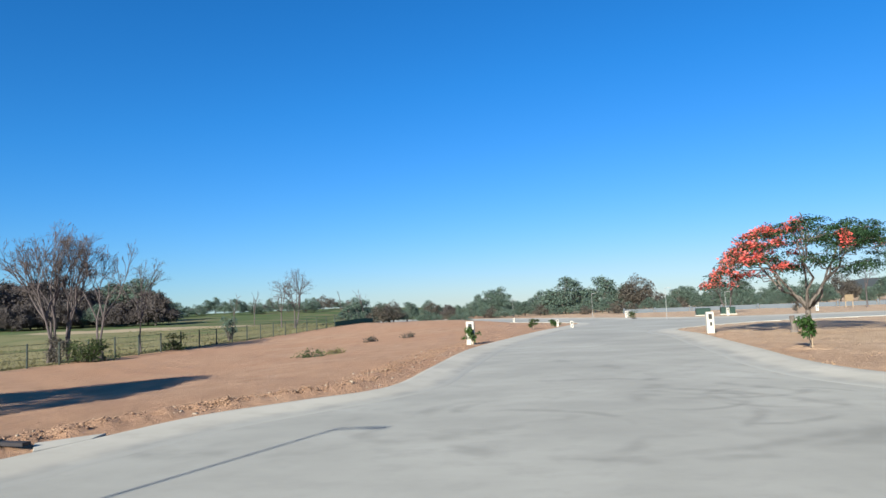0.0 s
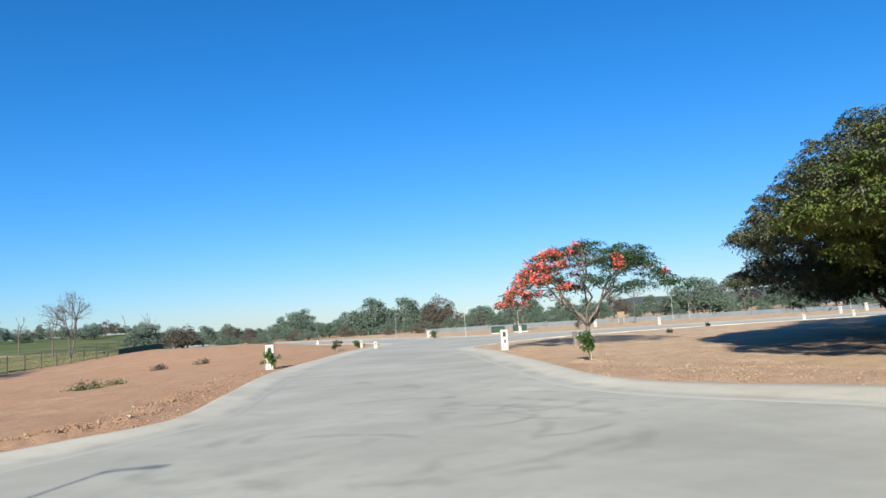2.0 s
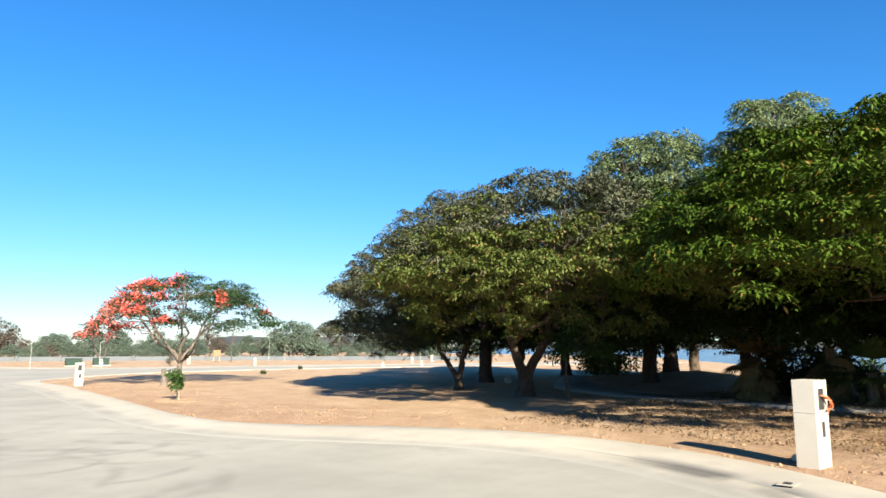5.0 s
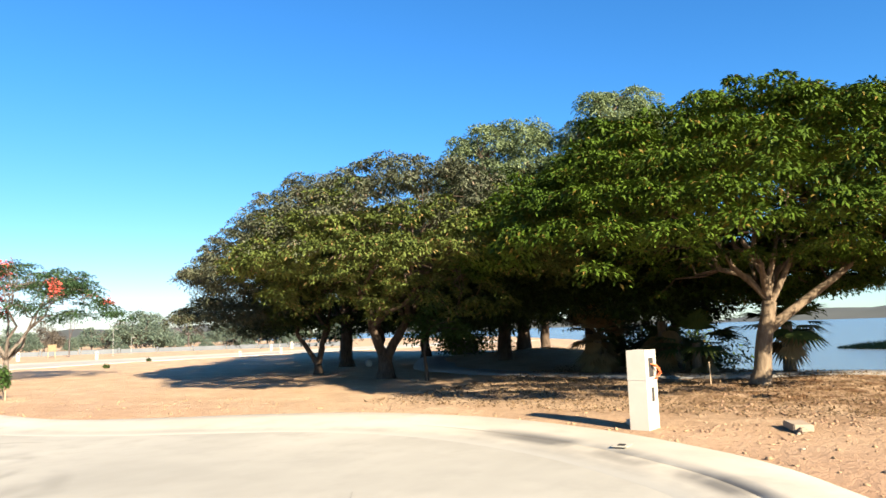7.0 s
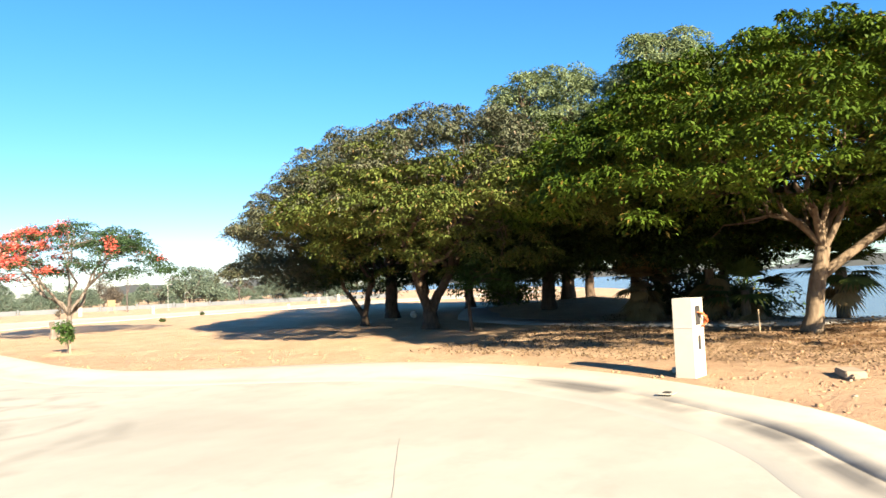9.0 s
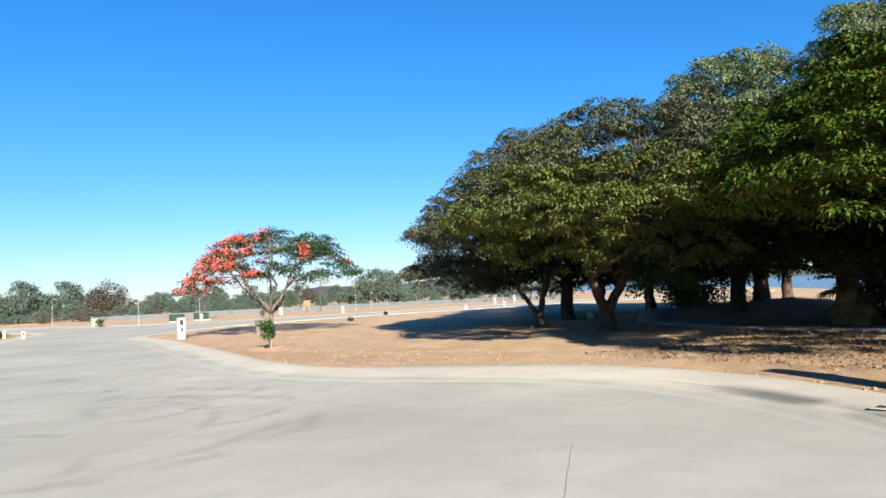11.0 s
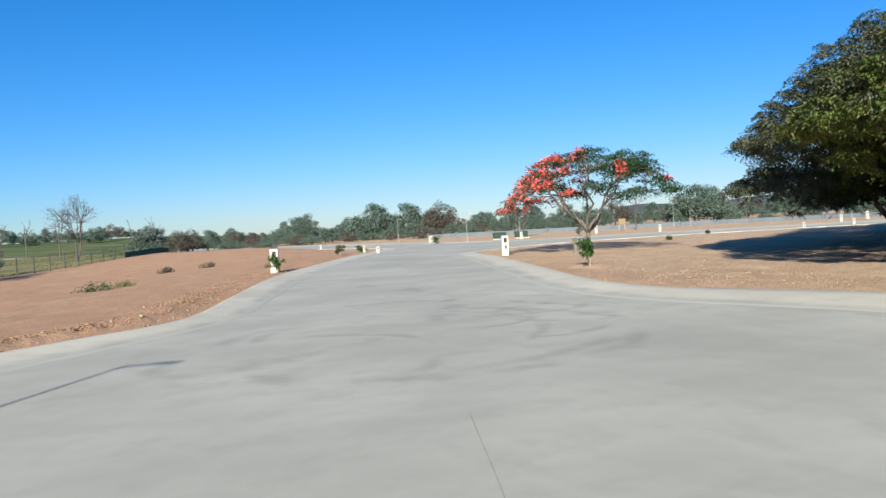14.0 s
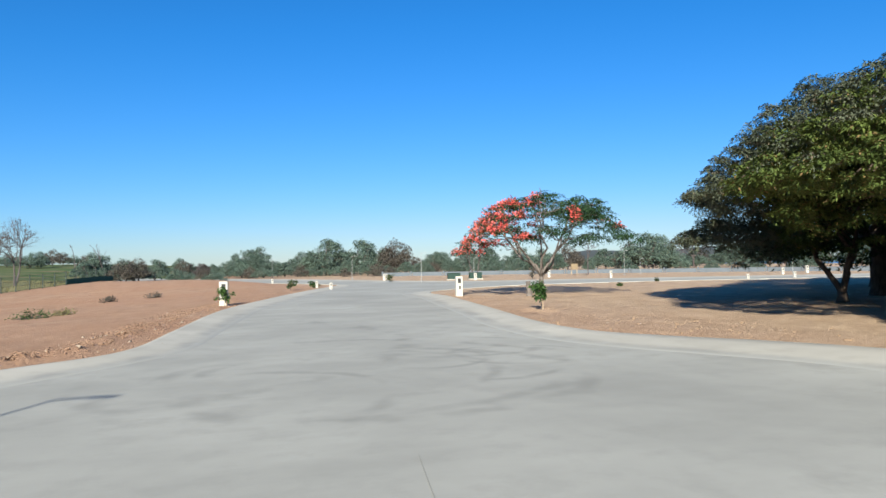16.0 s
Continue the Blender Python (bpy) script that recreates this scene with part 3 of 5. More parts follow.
# ================= trees =================
def shade_tree(name, at, fork_z, tips, crown, label, category="tree", r0=0.28, leaf=LEAF_BIG, barkm=BARK, seed=1, per=250, size=0.14, clump=(0.4, 0.85), flat=0.26, lean=(0, 0), group="", forks=1, power=1.9, rim=0.15, greyish=None, foot=0.55, under=(), limb=0.62, extra=(), layer=0.0):
    """A spreading tree: crooked trunk, limbs, and a domed crown of leaf clumps. crown: n, radius, z0, z1, centre, hollow."""
    rng = np.random.default_rng(seed)
    t = thing(name, (at[0], at[1], gz(*at) - 0.03), label, category, group)
    n, rad, z0, z1, centre, hollow = crown
    cl = dome(rng, n, rad, z0, z1, 1.0, hollow, centre, 0.0, power, rim, 0.62)
    x, y, z = cl.T
    gap = np.sin(1.9 * x + 1.2 * z + seed) * np.cos(1.7 * y - 1.5 * z) + 0.6 * np.sin(3.3 * x - 2.7 * y + 2.4 * z + 2 * seed)
    cl = cl[gap > -0.95 + rng.normal(0, 0.12, n)]
    for un, ur, u0, u1, uc in under:
        cl = np.concatenate([cl, dome(rng, un, ur, u0, u1, 1.0, 0.0, uc, rim=0.4)])
    if layer:            # boughs lie in shelves
        cl[:, 2] = np.round(cl[:, 2] / layer) * layer + rng.normal(0, 0.09, len(cl)) + 0.12 * np.sin(1.3 * cl[:, 0]) * np.cos(1.1 * cl[:, 1])
    tubes, thin = Tubes(9), Tubes(5)
    if forks > 1:
        tubes.add([(0, 0, 0), (0.02, 0, foot * 0.5), (0, 0.02, foot + 0.15)], [r0 * 1.35, r0, r0 * 0.8])
    for k in range(forks):
        a = 2 * math.pi * k / forks + seed
        sp = 0.0 if forks == 1 else 0.75
        fk = (lean[0] + sp * math.cos(a), lean[1] + sp * math.sin(a), fork_z * (1 + 0.12 * k))
        tp = tips[k::forks]
        branches(tubes, (0, 0, 0 if forks == 1 else foot), fk, tp, cl[k::forks], r0 / forks ** 0.45, rng, thin=thin, reach=2.1, limb=limb)
    for pts, ra in extra:
        ln = curve(pts, n=4)
        tubes.add(ln, [ra * (1 - 0.75 * i / len(ln)) for i in range(len(ln))])
    tubes.make("trunk", barkm, t)
    tagged(thin.make("branching", BARK, t), "thin dark branches", kind="stuff")
    rr = rng.uniform(*clump, len(cl))
    # greyer, lighter leaves on one side and towards the top
    if greyish:
        side = (cl[:, :2] - np.array(centre)) @ np.array(greyish[:2]) > greyish[2] + rng.normal(0, 0.45, len(cl))
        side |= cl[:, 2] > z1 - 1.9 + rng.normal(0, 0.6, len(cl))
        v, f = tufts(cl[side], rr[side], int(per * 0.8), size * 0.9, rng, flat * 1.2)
        quick("outer_foliage", v, f, LEAF_GREYISH, t, "thin greyish olive-grey outer boughs")
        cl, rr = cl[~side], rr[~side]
    v, f = tufts(cl, rr, per, size, rng, flat)
    quick("crown", v, f, leaf, t)
    return t


def ring(n, rad, z, rng, cx=0, cy=0):
    return [(cx + math.cos(a) * rad * rng.uniform(0.7, 1.1), cy + math.sin(a) * rad * rng.uniform(0.7, 1.1), z * rng.uniform(0.85, 1.15)) for a in np.linspace(0, 2 * math.pi, n, endpoint=False) + rng.random()]


def grove():
    r = np.random.default_rng(11)
    g = "shade trees by the lake"
    shade_tree("tree", (19.9, 16.9), 1.5, ring(6, 2.4, 4.4, r, -1.0, -0.8), (760, 4.2, 1.4, 7.25, (-1.4, -0.9), 0.02), "broad shade tree with greyish olive leaves on a forked trunk", seed=21, power=1.6, group=g, forks=3, r0=0.16, rim=0.36, clump=(0.2, 0.46), per=210, size=0.105, flat=0.45, greyish=(-0.66, 0.75, 1.1), foot=0.4, under=((170, 2.2, 1.2, 3.6, (-2.3, 1.7)),))
    shade_tree("tree", (18.8, 13.1), 1.7, ring(8, 2.5, 3.9, r, -1.8, -2.0), (1000, 5.0, 1.4, 6.5, (-2.4, -2.5), 0.03), "large dense shade tree with several thick stems", seed=22, power=2.1, group=g, forks=3, r0=0.27, rim=0.38, clump=(0.2, 0.46), per=210, size=0.105, flat=0.45, foot=0.6, greyish=(0, 1, 9.0))
    shade_tree("tree", (24.3, 19.0), 1.8, ring(6, 2.8, 4.6, r), (300, 4.4, 1.5, 7.0, (0, 0), 0.05), "shade tree with a dark trunk behind the others", seed=23, group=g, r0=0.3, per=150, size=0.17, leaf=LEAF_SHADE_REED)
    shade_tree("tree", (26.4, 12.3), 2.0, ring(6, 2.6, 5.0, r, -0.6, 0), (460, 5.0, 1.3, 7.9, (-1.0, -0.1), 0.05), "thick-trunked shade tree in deep shadow", seed=24, group=g, r0=0.3, per=150, size=0.17, leaf=LEAF_SHADE_REED)
    shade_tree("tree", (24.6, 8.0), 2.0, ring(6, 2.6, 4.6, r, -0.8, 0.3), (520, 4.9, 1.25, 7.4, (-1.3, 0.2), 0.03), "shade tree with shade put into its leaf colour and a slender leaning trunk", seed=25, group=g, r0=0.2, per=150, size=0.17, leaf=LEAF_SHADE_REED)
    limbs = (([(0.1, -0.2, 1.25), (0.35, -0.75, 1.7), (0.85, -1.75, 2.5), (1.3, -2.6, 3.25), (1.8, -3.8, 4.2)], 0.13),
             ([(0.15, -0.3, 1.8), (0.35, -0.65, 2.5), (0.7, -1.1, 3.6), (0.8, -1.6, 4.6)], 0.09))
    shade_tree("tree", (17.7, 1.75), 1.95, [(-0.6, 1.6, 4.1), (-1.2, 0.4, 4.6), (1.4, 1.0, 4.6), (0.6, -0.9, 4.6), (0.5, 0.4, 5.0), (2.4, -1.2, 4.6), (0.9, 2.4, 4.5)], (1500, 6.6, 2.7, 6.12, (-0.35, -0.05), 0.22), "umbrella-shaped tree with a pale forked trunk and green leaves", seed=26, group=g, r0=0.2, leaf=LEAF_UMB, barkm=BARK_PALE, lean=(0.16, -0.33), power=3.6, clump=(0.22, 0.5), per=210, size=0.11, flat=0.42, under=((200, 4.4, 2.4, 4.6, (3.2, 0.4)), (170, 2.6, 2.5, 4.6, (2.4, -5.0)), (170, 2.5, 2.45, 3.9, (2.9, -1.4)), (95, 1.3, 1.95, 3.4, (3.3, -1.45))), limb=0.4, extra=limbs, layer=0.62)
    shade_tree("tree", (24.2, 4.9), 1.6, ring(6, 1.6, 3.4, r, -0.3, 0), (330, 3.3, 1.35, 5.4, (-0.4, 0.3), 0.02), "low dark tree on the lake bank behind palms", seed=33, group=g, r0=0.14, leaf=LEAF_UMB, per=150, size=0.16, rim=0.3)
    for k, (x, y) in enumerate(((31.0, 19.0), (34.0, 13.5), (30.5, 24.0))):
        shade_tree("tree", (x, y), 2.0, ring(5, 2.4, 4.4, r), (220, 4.6, 1.2, 7.0, (0, 0), 0.1), "low shade tree at the back of the grove, leaves coloured as in shade", seed=130 + k, group=g, r0=0.26, per=120, size=0.2, leaf=LEAF_SHADE_REED)
    # tall pale trees behind
    shade_tree("tree", (30.5, 13.2), 4.0, ring(5, 2.0, 8.5, r), (340, 4.3, 4.0, 11.2, (0, 0.5), 0.1), "tall tree with silvery grey-green leaves", power=3.2, seed=27, r0=0.3, leaf=LEAF_PALE, size=0.16, per=230, flat=0.6)
    shade_tree("tree", (30.0, 8.6), 4.5, ring(5, 1.6, 9.5, r), (330, 3.0, 5.0, 12.15, (0, -0.5), 0.1), "tall tree with light green leaves", power=3.0, seed=28, r0=0.3, leaf=LEAF_PALE, size=0.16, per=230, flat=0.6)


def flame_tree():
    rng = np.random.default_rng(5)
    at = (14.3, 27.4)
    t = thing("flame_tree", (*at, gz(*at) - 0.02), "flat-topped flame tree with red blossom over one side", "tree")
    ax = np.array([-math.cos(radians(27.5)), math.sin(radians(27.5))])
    cl = dome(rng, 250, 4.0, 2.35, 4.5, 1.0, 0.72, (0.2, -0.1), 0.0, 2.2, 0.2, 0.6)
    low = dome(rng, 36, 3.1, 1.75, 3.1, 1.0, 0.5, (0.2, -0.1), 0.0, 1.6, 0.5)
    cl = np.concatenate([cl, low])
    s = cl[:, :2] @ ax
    cl[:, 2] += 0.16 * np.sin(2.1 * cl[:, 0] + 1.0) * np.cos(1.7 * cl[:, 1]) - 0.25 * np.clip(-s - 2.4, 0, 2)
    cl[:, 2] -= np.clip(s - 1.6, 0, 3) * 0.42          # the flowering side droops
    tubes, thin = Tubes(8), Tubes(5)
    branches(tubes, (0, 0, 0), (0.1, 0.05, 0.85), ring(8, 2.5, 3.5, rng), cl, 0.125, rng, 0.0, 0.012, thin=thin, reach=1.9, limb=0.5)
    tubes.make("trunk", BARK_GREY, t)
    tagged(thin.make("branching", BARK_GREY, t), "thin grey branches", kind="stuff")
    v, f = tufts(cl, rng.uniform(0.22, 0.46, len(cl)), 66, 0.115, rng, 0.35, 0.38)
    crown = quick("crown", v, f, LEAF_FLAM, t)
    fl = cl[(s > 0.95 + rng.normal(0, 0.75, len(cl))) | (rng.random(len(cl)) < 0.04)]
    v, f = leaves(fl + np.array([0, 0, 0.1]), rng.uniform(0.15, 0.34, len(fl)), 46, 0.11, rng, 0.5, 0.0, 0.8)
    quick("blossom", v, f, FLOWER, crown, "clusters of red blossom")


grove()
flame_tree()


def far_tree_models():
    out = []
    for i, (leaf, n, rad, z0, z1, per) in enumerate(((LEAF_FAR_HAZED, 80, 3.7, 0.6, 6.3, 80), (LEAF_FAR_HAZED, 76, 3.1, 0.8, 7.2, 80), (LEAF_FAR_DRY, 60, 3.3, 0.7, 6.2, 60), (LEAF_FAR_HAZED, 80, 4.6, 0.5, 5.0, 80), (LEAF_WOOD, 130, 3.6, 0.0, 6.4, 90))):
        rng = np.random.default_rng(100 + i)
        t = thing("far_tree", (0, -3000, -50), "olive-green distant belt tree with haze put into its leaves" if leaf is LEAF_FAR_HAZED else "half-bare brownish tree in the distant belt" if leaf is LEAF_FAR_DRY else "dense leafless grey-brown tree in the wood past the field", "tree", "distant tree belt")
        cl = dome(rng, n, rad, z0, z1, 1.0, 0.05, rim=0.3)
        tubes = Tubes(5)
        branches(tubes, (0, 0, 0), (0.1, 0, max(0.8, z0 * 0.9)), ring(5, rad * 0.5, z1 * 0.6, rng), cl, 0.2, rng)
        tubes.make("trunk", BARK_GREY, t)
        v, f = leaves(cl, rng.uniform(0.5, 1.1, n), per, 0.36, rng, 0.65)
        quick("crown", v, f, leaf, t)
        out.append(t)
    return out


def far_belt():
    models = far_tree_models()
    rng = np.random.default_rng(8)
    k = 0
    spots = [(az + rng.uniform(-0.5, 0.5), rng.uniform(100, 150), rng.choice([0.38, 0.5, 0.58, 0.7])) for az in np.arange(-2.5, 52.0, 0.75)]
    spots += [(-5.2, 92, 0.6), (-6.8, 92, 0.55), (9.9, 100, 0.9), (12.7, 105, 0.9), (15.7, 105, 0.9), (36.0, 92, 0.85), (35.0, 95, 0.7), (37.2, 96, 0.7)]
    spots += [(az, rng.uniform(120, 160), rng.uniform(0.95, 1.45)) for az in np.arange(-44, -23.5, 0.62)]
    spots += [(az + rng.uniform(-0.3, 0.3), rng.uniform(112, 120), rng.uniform(0.5, 0.8)) for az in np.arange(-43, -24.5, 0.9)]
    spots += [(-22.9, 112, 0.85), (-23.4, 116, 0.9), (-4.4, 88, 0.5), (-7.6, 90, 0.5), (-3.2, 96, 0.5)]
    spots += [(az, rng.uniform(150, 190), rng.uniform(0.4, 0.7)) for az in np.arange(-22, -7.5, 0.7)]
    spots += [(az + rng.uniform(-0.4, 0.4), rng.uniform(84, 98), rng.uniform(0.22, 0.4)) for az in np.concatenate([np.arange(-1.5, 25.0, 0.9), np.arange(26.0, 50.0, 3.0)])]
    for az, D, s in spots:
        x, y = D * math.sin(radians(az)), D * math.cos(radians(az))
        if line_dist(np.array([x]), np.array([y]), SHORE)[0] > -4:
            continue
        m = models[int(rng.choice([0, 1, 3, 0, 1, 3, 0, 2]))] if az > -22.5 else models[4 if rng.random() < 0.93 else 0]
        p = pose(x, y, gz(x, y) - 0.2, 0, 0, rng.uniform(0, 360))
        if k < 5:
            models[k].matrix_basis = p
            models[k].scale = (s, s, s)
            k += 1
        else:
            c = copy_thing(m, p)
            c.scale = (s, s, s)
    # two rounded bushes at the end of the wire fence
    for m, az, D, s in ((2, -5.3, 86.0, (0.56, 0.56, 0.46)), (0, -7.7, 88.0, (0.55, 0.55, 0.42))):
        x, y = D * math.sin(radians(az)), D * math.cos(radians(az))
        copy_thing(models[m], pose(x, y, gz(x, y) - 0.3)).scale = s


far_belt()


# ================= small works =================
def meter_pillar(at, label, h=1.22, turn=-10.0):
    """A white masonry post for meters with two recesses in one face."""
    t = thing("meter_pillar", (at[0], at[1], gz(*at) - 0.04), label, "utility post", "utility posts", turn)
    k = h / 1.22
    bm = bmesh.new()
    sx, sy, H = 0.20 * k, 0.155 * k, h + 0.04
    holes = [(-0.09 * k, 0.11 * k, H - 0.42 * k, H - 0.12 * k), (-0.03 * k, 0.09 * k, H - 0.80 * k, H - 0.58 * k)]
    xs = sorted({-sx, sx, *[q for a in holes for q in a[:2]]})
    zs = sorted({0.0, H, *[q for a in holes for q in a[2:]]})

    def quad(*p):
        bm.faces.new([bm.verts.new(q) for q in p])
    for a, b in zip(xs[:-1], xs[1:]):
        for c, d in zip(zs[:-1], zs[1:]):
            if not any(l <= (a + b) / 2 <= r and lo <= (c + d) / 2 <= hi for l, r, lo, hi in holes):
                quad((a, -sy, c), (b, -sy, c), (b, -sy, d), (a, -sy, d))
    dp = -sy + 0.045 * k
    for l, r, lo, hi in holes:
        quad((l, -sy, lo), (l, -sy, hi), (l, dp, hi), (l, dp, lo))
        quad((r, -sy, hi), (r, -sy, lo), (r, dp, lo), (r, dp, hi))
        quad((l, -sy, hi), (r, -sy, hi), (r, dp, hi), (l, dp, hi))
        quad((r, -sy, lo), (l, -sy, lo), (l, dp, lo), (r, dp, lo))
    quad((-sx, sy, 0), (-sx, -sy, 0), (-sx, -sy, H), (-sx, sy, H))
    quad((sx, -sy, 0), (sx, sy, 0), (sx, sy, H), (sx, -sy, H))
    quad((sx, sy, 0), (-sx, sy, 0), (-sx, sy, H), (sx, sy, H))
    quad((-sx, -sy, H), (sx, -sy, H), (sx, sy, H), (-sx, sy, H))
    bmesh.ops.remove_doubles(bm, verts=bm.verts[:], dist=0.0005)
    shaft = part("shaft", bm, WHITE, t)
    # the shade inside each recess is put in as a near-flush black panel
    for l, r, lo, hi in holes:
        part("recess_shade", box_bm(r - l - 0.006, 0.03, hi - lo - 0.006, ((l + r) / 2, -sy + 0.026, lo + 0.003), 0.0), DARK, shaft, "near-flush dark panel for the shade inside a meter recess")
    part("band", box_bm(2 * sx + 0.008, 2 * sy + 0.008, 0.012, (0, 0, H - 0.46 * k), 0.002), WHITE, t)
    return t


P1 = meter_pillar((10.36, 2.6), "white masonry utility post with two open recesses beside the kerb", 1.14)
wire = Tubes(5)
rw = np.random.default_rng(4)
for _ in range(5):
    ln = [(0.02, -0.1, 0.98), (0.05 + rw.uniform(-.05, .05), -0.2, 0.95 + rw.uniform(-.04, .04)), (0.1 + rw.uniform(-.06, .08), -0.22, 0.86 + rw.uniform(-.04, .06)), (0.03 + rw.uniform(-.08, .08), -0.2, 0.78 + rw.uniform(-.04, .05))]
    wire.add(ln, [0.009] * 4)
wire.make("conduit", simple("orange_plastic", (0.62, 0.17, 0.07), 0.5), P1, "loose loops of orange conduit")
meter_pillar((11.3, 29.7), "white masonry utility post with open recesses on the corner lot", 0.92)
meter_pillar((0.9, 28.9), "white masonry utility post with a green plant against it", 0.98)
for p, h in (((8.1, 44.8), 0.56), ((7.5, 46.8), 0.46), ((16.2, 62.0), 0.6), ((22.3, 54.5), 0.6), ((37.5, 39.5), 0.52), ((43.5, 41.0), 0.55), ((33.5, 51.0), 0.6), ((47.5, 46.0), 0.6), ((6.5, 66.5), 0.5), ((17.5, 66.0), 0.55), ((31.0, 57.5), 0.7), ((53.0, 48.5), 0.7)):
    meter_pillar(p, "small white utility post on a distant lot", h)


def lamp_post(at, h, label, arm=(0.6, -0.12)):
    t = thing("street_lamp", (*at, gz(*at)), label, "street lamp", "street lamps")
    a = Vector((arm[0], arm[1], 0))
    k = min(1.0, 0.35 + h / 10)
    part("base_plate", box_bm(0.3 * k, 0.3 * k, 0.04, bevel=0.005), POLE, t)
    Tubes(10).add([(0, 0, 0.03), (0, 0, h * 0.5), (0, 0, h)], [0.038 * k, 0.03 * k, 0.022 * k]).make("pole", POLE, t)
    bracket = Tubes(8).add([(0, 0, h - 0.04), tuple(a * 0.5 * k + Vector((0, 0, h))), tuple(a * 0.8 * k + Vector((0, 0, h + 0.02)))], [0.022 * k] * 3).make("arm", POLE, t)
    bm = box_bm(0.36 * k, 0.085 * k, 0.05 * k, bevel=0.015 * k)
    bm.transform(Matrix.Translation(a * 0.9 * k + Vector((0, 0, h - 0.02))) @ Matrix.Rotation(math.atan2(a.y, a.x), 4, "Z"))
    part("lamp_head", bm, POLE, bracket, "flat grey lamp head")
    return t


lamp_post((-7.78, -2.1), 6.35, "tall galvanised street lamp on the pavement")
for p, h in (((17.6, 55.0), 2.6), ((15.0, 70.5), 2.4), ((22.3, 54.8), 1.9), ((39.0, 57.0), 2.4), ((43.0, 60.0), 1.6), ((55.0, 52.0), 2.0), ((9.0, 92.0), 2.2)):
    lamp_post(p, h, "slim pale street lamp along the cross street")


def utility_box(at):
    t = thing("utility_box", (*at, gz(*at) - 0.02), "dark green metal utility cabinet on a concrete pad", "utility box", "utility boxes", -12)
    part("pad", box_bm(1.3, 0.75, 0.1, bevel=0.01), KERB, t)
    cab = part("cabinet", box_bm(1.12, 0.6, 0.5, (0, 0, 0.1), 0.02), GREENBOX, t)
    part("door", box_bm(0.5, 0.02, 0.4, (-0.26, -0.305, 0.14), 0.005), GREENBOX, cab)
    part("door", box_bm(0.5, 0.02, 0.4, (0.26, -0.305, 0.14), 0.005), GREENBOX, cab)
    part("lid", box_bm(1.16, 0.64, 0.05, (0, 0, 0.6), 0.015), GREENBOX, t)


utility_box((21.3, 57.1))
utility_box((23.4, 57.2))


# ================= young plants and shrubs =================
def sapling(at, h, spread, label, staked=True, seed=1, leaf=LEAF_YOUNG, n=14, size=0.115):
    rng = np.random.default_rng(seed)
    t = thing("sapling", (*at, gz(*at) - 0.02), label, "young tree", "saplings")
    tb = Tubes(6)
    tb.add(bent((0, 0, 0), (0.03, 0, h * 0.8), rng, 0, 0.03, 4), [0.018, 0.016, 0.014, 0.012, 0.008])
    cl = [(rng.normal(0, spread * 0.5), rng.normal(0, spread * 0.5), h * rng.uniform(0.35, 0.98)) for _ in range(n)]
    for c in cl:
        tb.add(bent((0.02, 0, c[2] * 0.85), c, rng, 0.05, 0.05, 2), [0.008, 0.006, 0.003])
    tb.make("stem", BARK_GREY, t)
    v, f = leaves(cl, [spread * 0.42] * n, 26, size, rng, 0.9, 0.8, 0.5)
    quick("foliage", v, f, leaf, t)
    if staked:
        Tubes(6).add([(0.09, 0.05, 0), (0.10, 0.05, h * 0.75)], [0.02, 0.02]).make("stake", STAKE, t, "grey wooden stake")
    return t


def earth_ring(at, r, seed):
    """A raised watering basin round a young tree."""
    rng = np.random.default_rng(seed)
    v, f = [], []
    n = 40
    for i in range(n):
        a = 2 * math.pi * i / n
        k = r * (1 + 0.12 * math.sin(3 * a) + rng.normal(0, 0.03))
        hh = 0.02 + rng.uniform(0, 0.03)
        for q, z in ((-0.2, -0.02), (-0.05, hh * 0.8), (0.04, hh), (0.24, -0.02)):
            v.append((at[0] + math.cos(a) * (k + q), at[1] + math.sin(a) * (k + q), gz(*at) + z))
    for i in range(n):
        for j in range(3):
            a, b = i * 4, ((i + 1) % n) * 4
            f.append((a + j, b + j, b + j + 1, a + j + 1))
    tagged(quick("soil_ring", v, f, SOIL, smooth=True), "raised ring of loose soil round a sapling", "soil ring")


sapling((10.1, 19.35), 1.0, 0.23, "leafy green sapling tied to a stake in a soil ring", seed=2, n=18)
earth_ring((10.1, 19.35), 0.5, 3)
sapling((0.9, 28.62), 0.8, 0.2, "green sapling growing against a utility post", seed=3)
sapling((5.3, 43.2), 0.65, 0.25, "small dark sapling on the bare lot", seed=4, leaf=SHRUB)
sapling((7.4, 47.0), 0.5, 0.3, "small green plant near the street corner", seed=5)
sapling((27.0, 53.0), 0.95, 0.35, "withered brown sapling beyond the cross street", seed=6, leaf=LEAF_FAR_DRY)
sapling((16.0, 58.8), 1.0, 0.4, "small green sapling by the cross street", seed=7, leaf=SHRUB)
sapling((22.9, 34.0), 0.22, 0.1, "tiny dark seedling on the bare lot", seed=8, leaf=SHRUB, staked=False)
sapling((30.0, 40.0), 0.22, 0.1, "tiny dark seedling on the bare lot", seed=9, leaf=SHRUB, staked=False)
SLIM = thing("sapling", (18.0, 11.0, gz(18.0, 11.0) - 0.02), "slender young tree with a yellow-green top in the shade", "young tree", "saplings")
rs = np.random.default_rng(31)
tb = Tubes(7).add(bent((0, 0, 0), (0.05, 0.1, 1.5), rs, 0, 0.02, 4), [0.07, 0.06, 0.05, 0.045, 0.04])
cs = dome(rs, 16, 0.9, 1.3, 2.4, 1.0, 0.4, (0.3, -0.4))
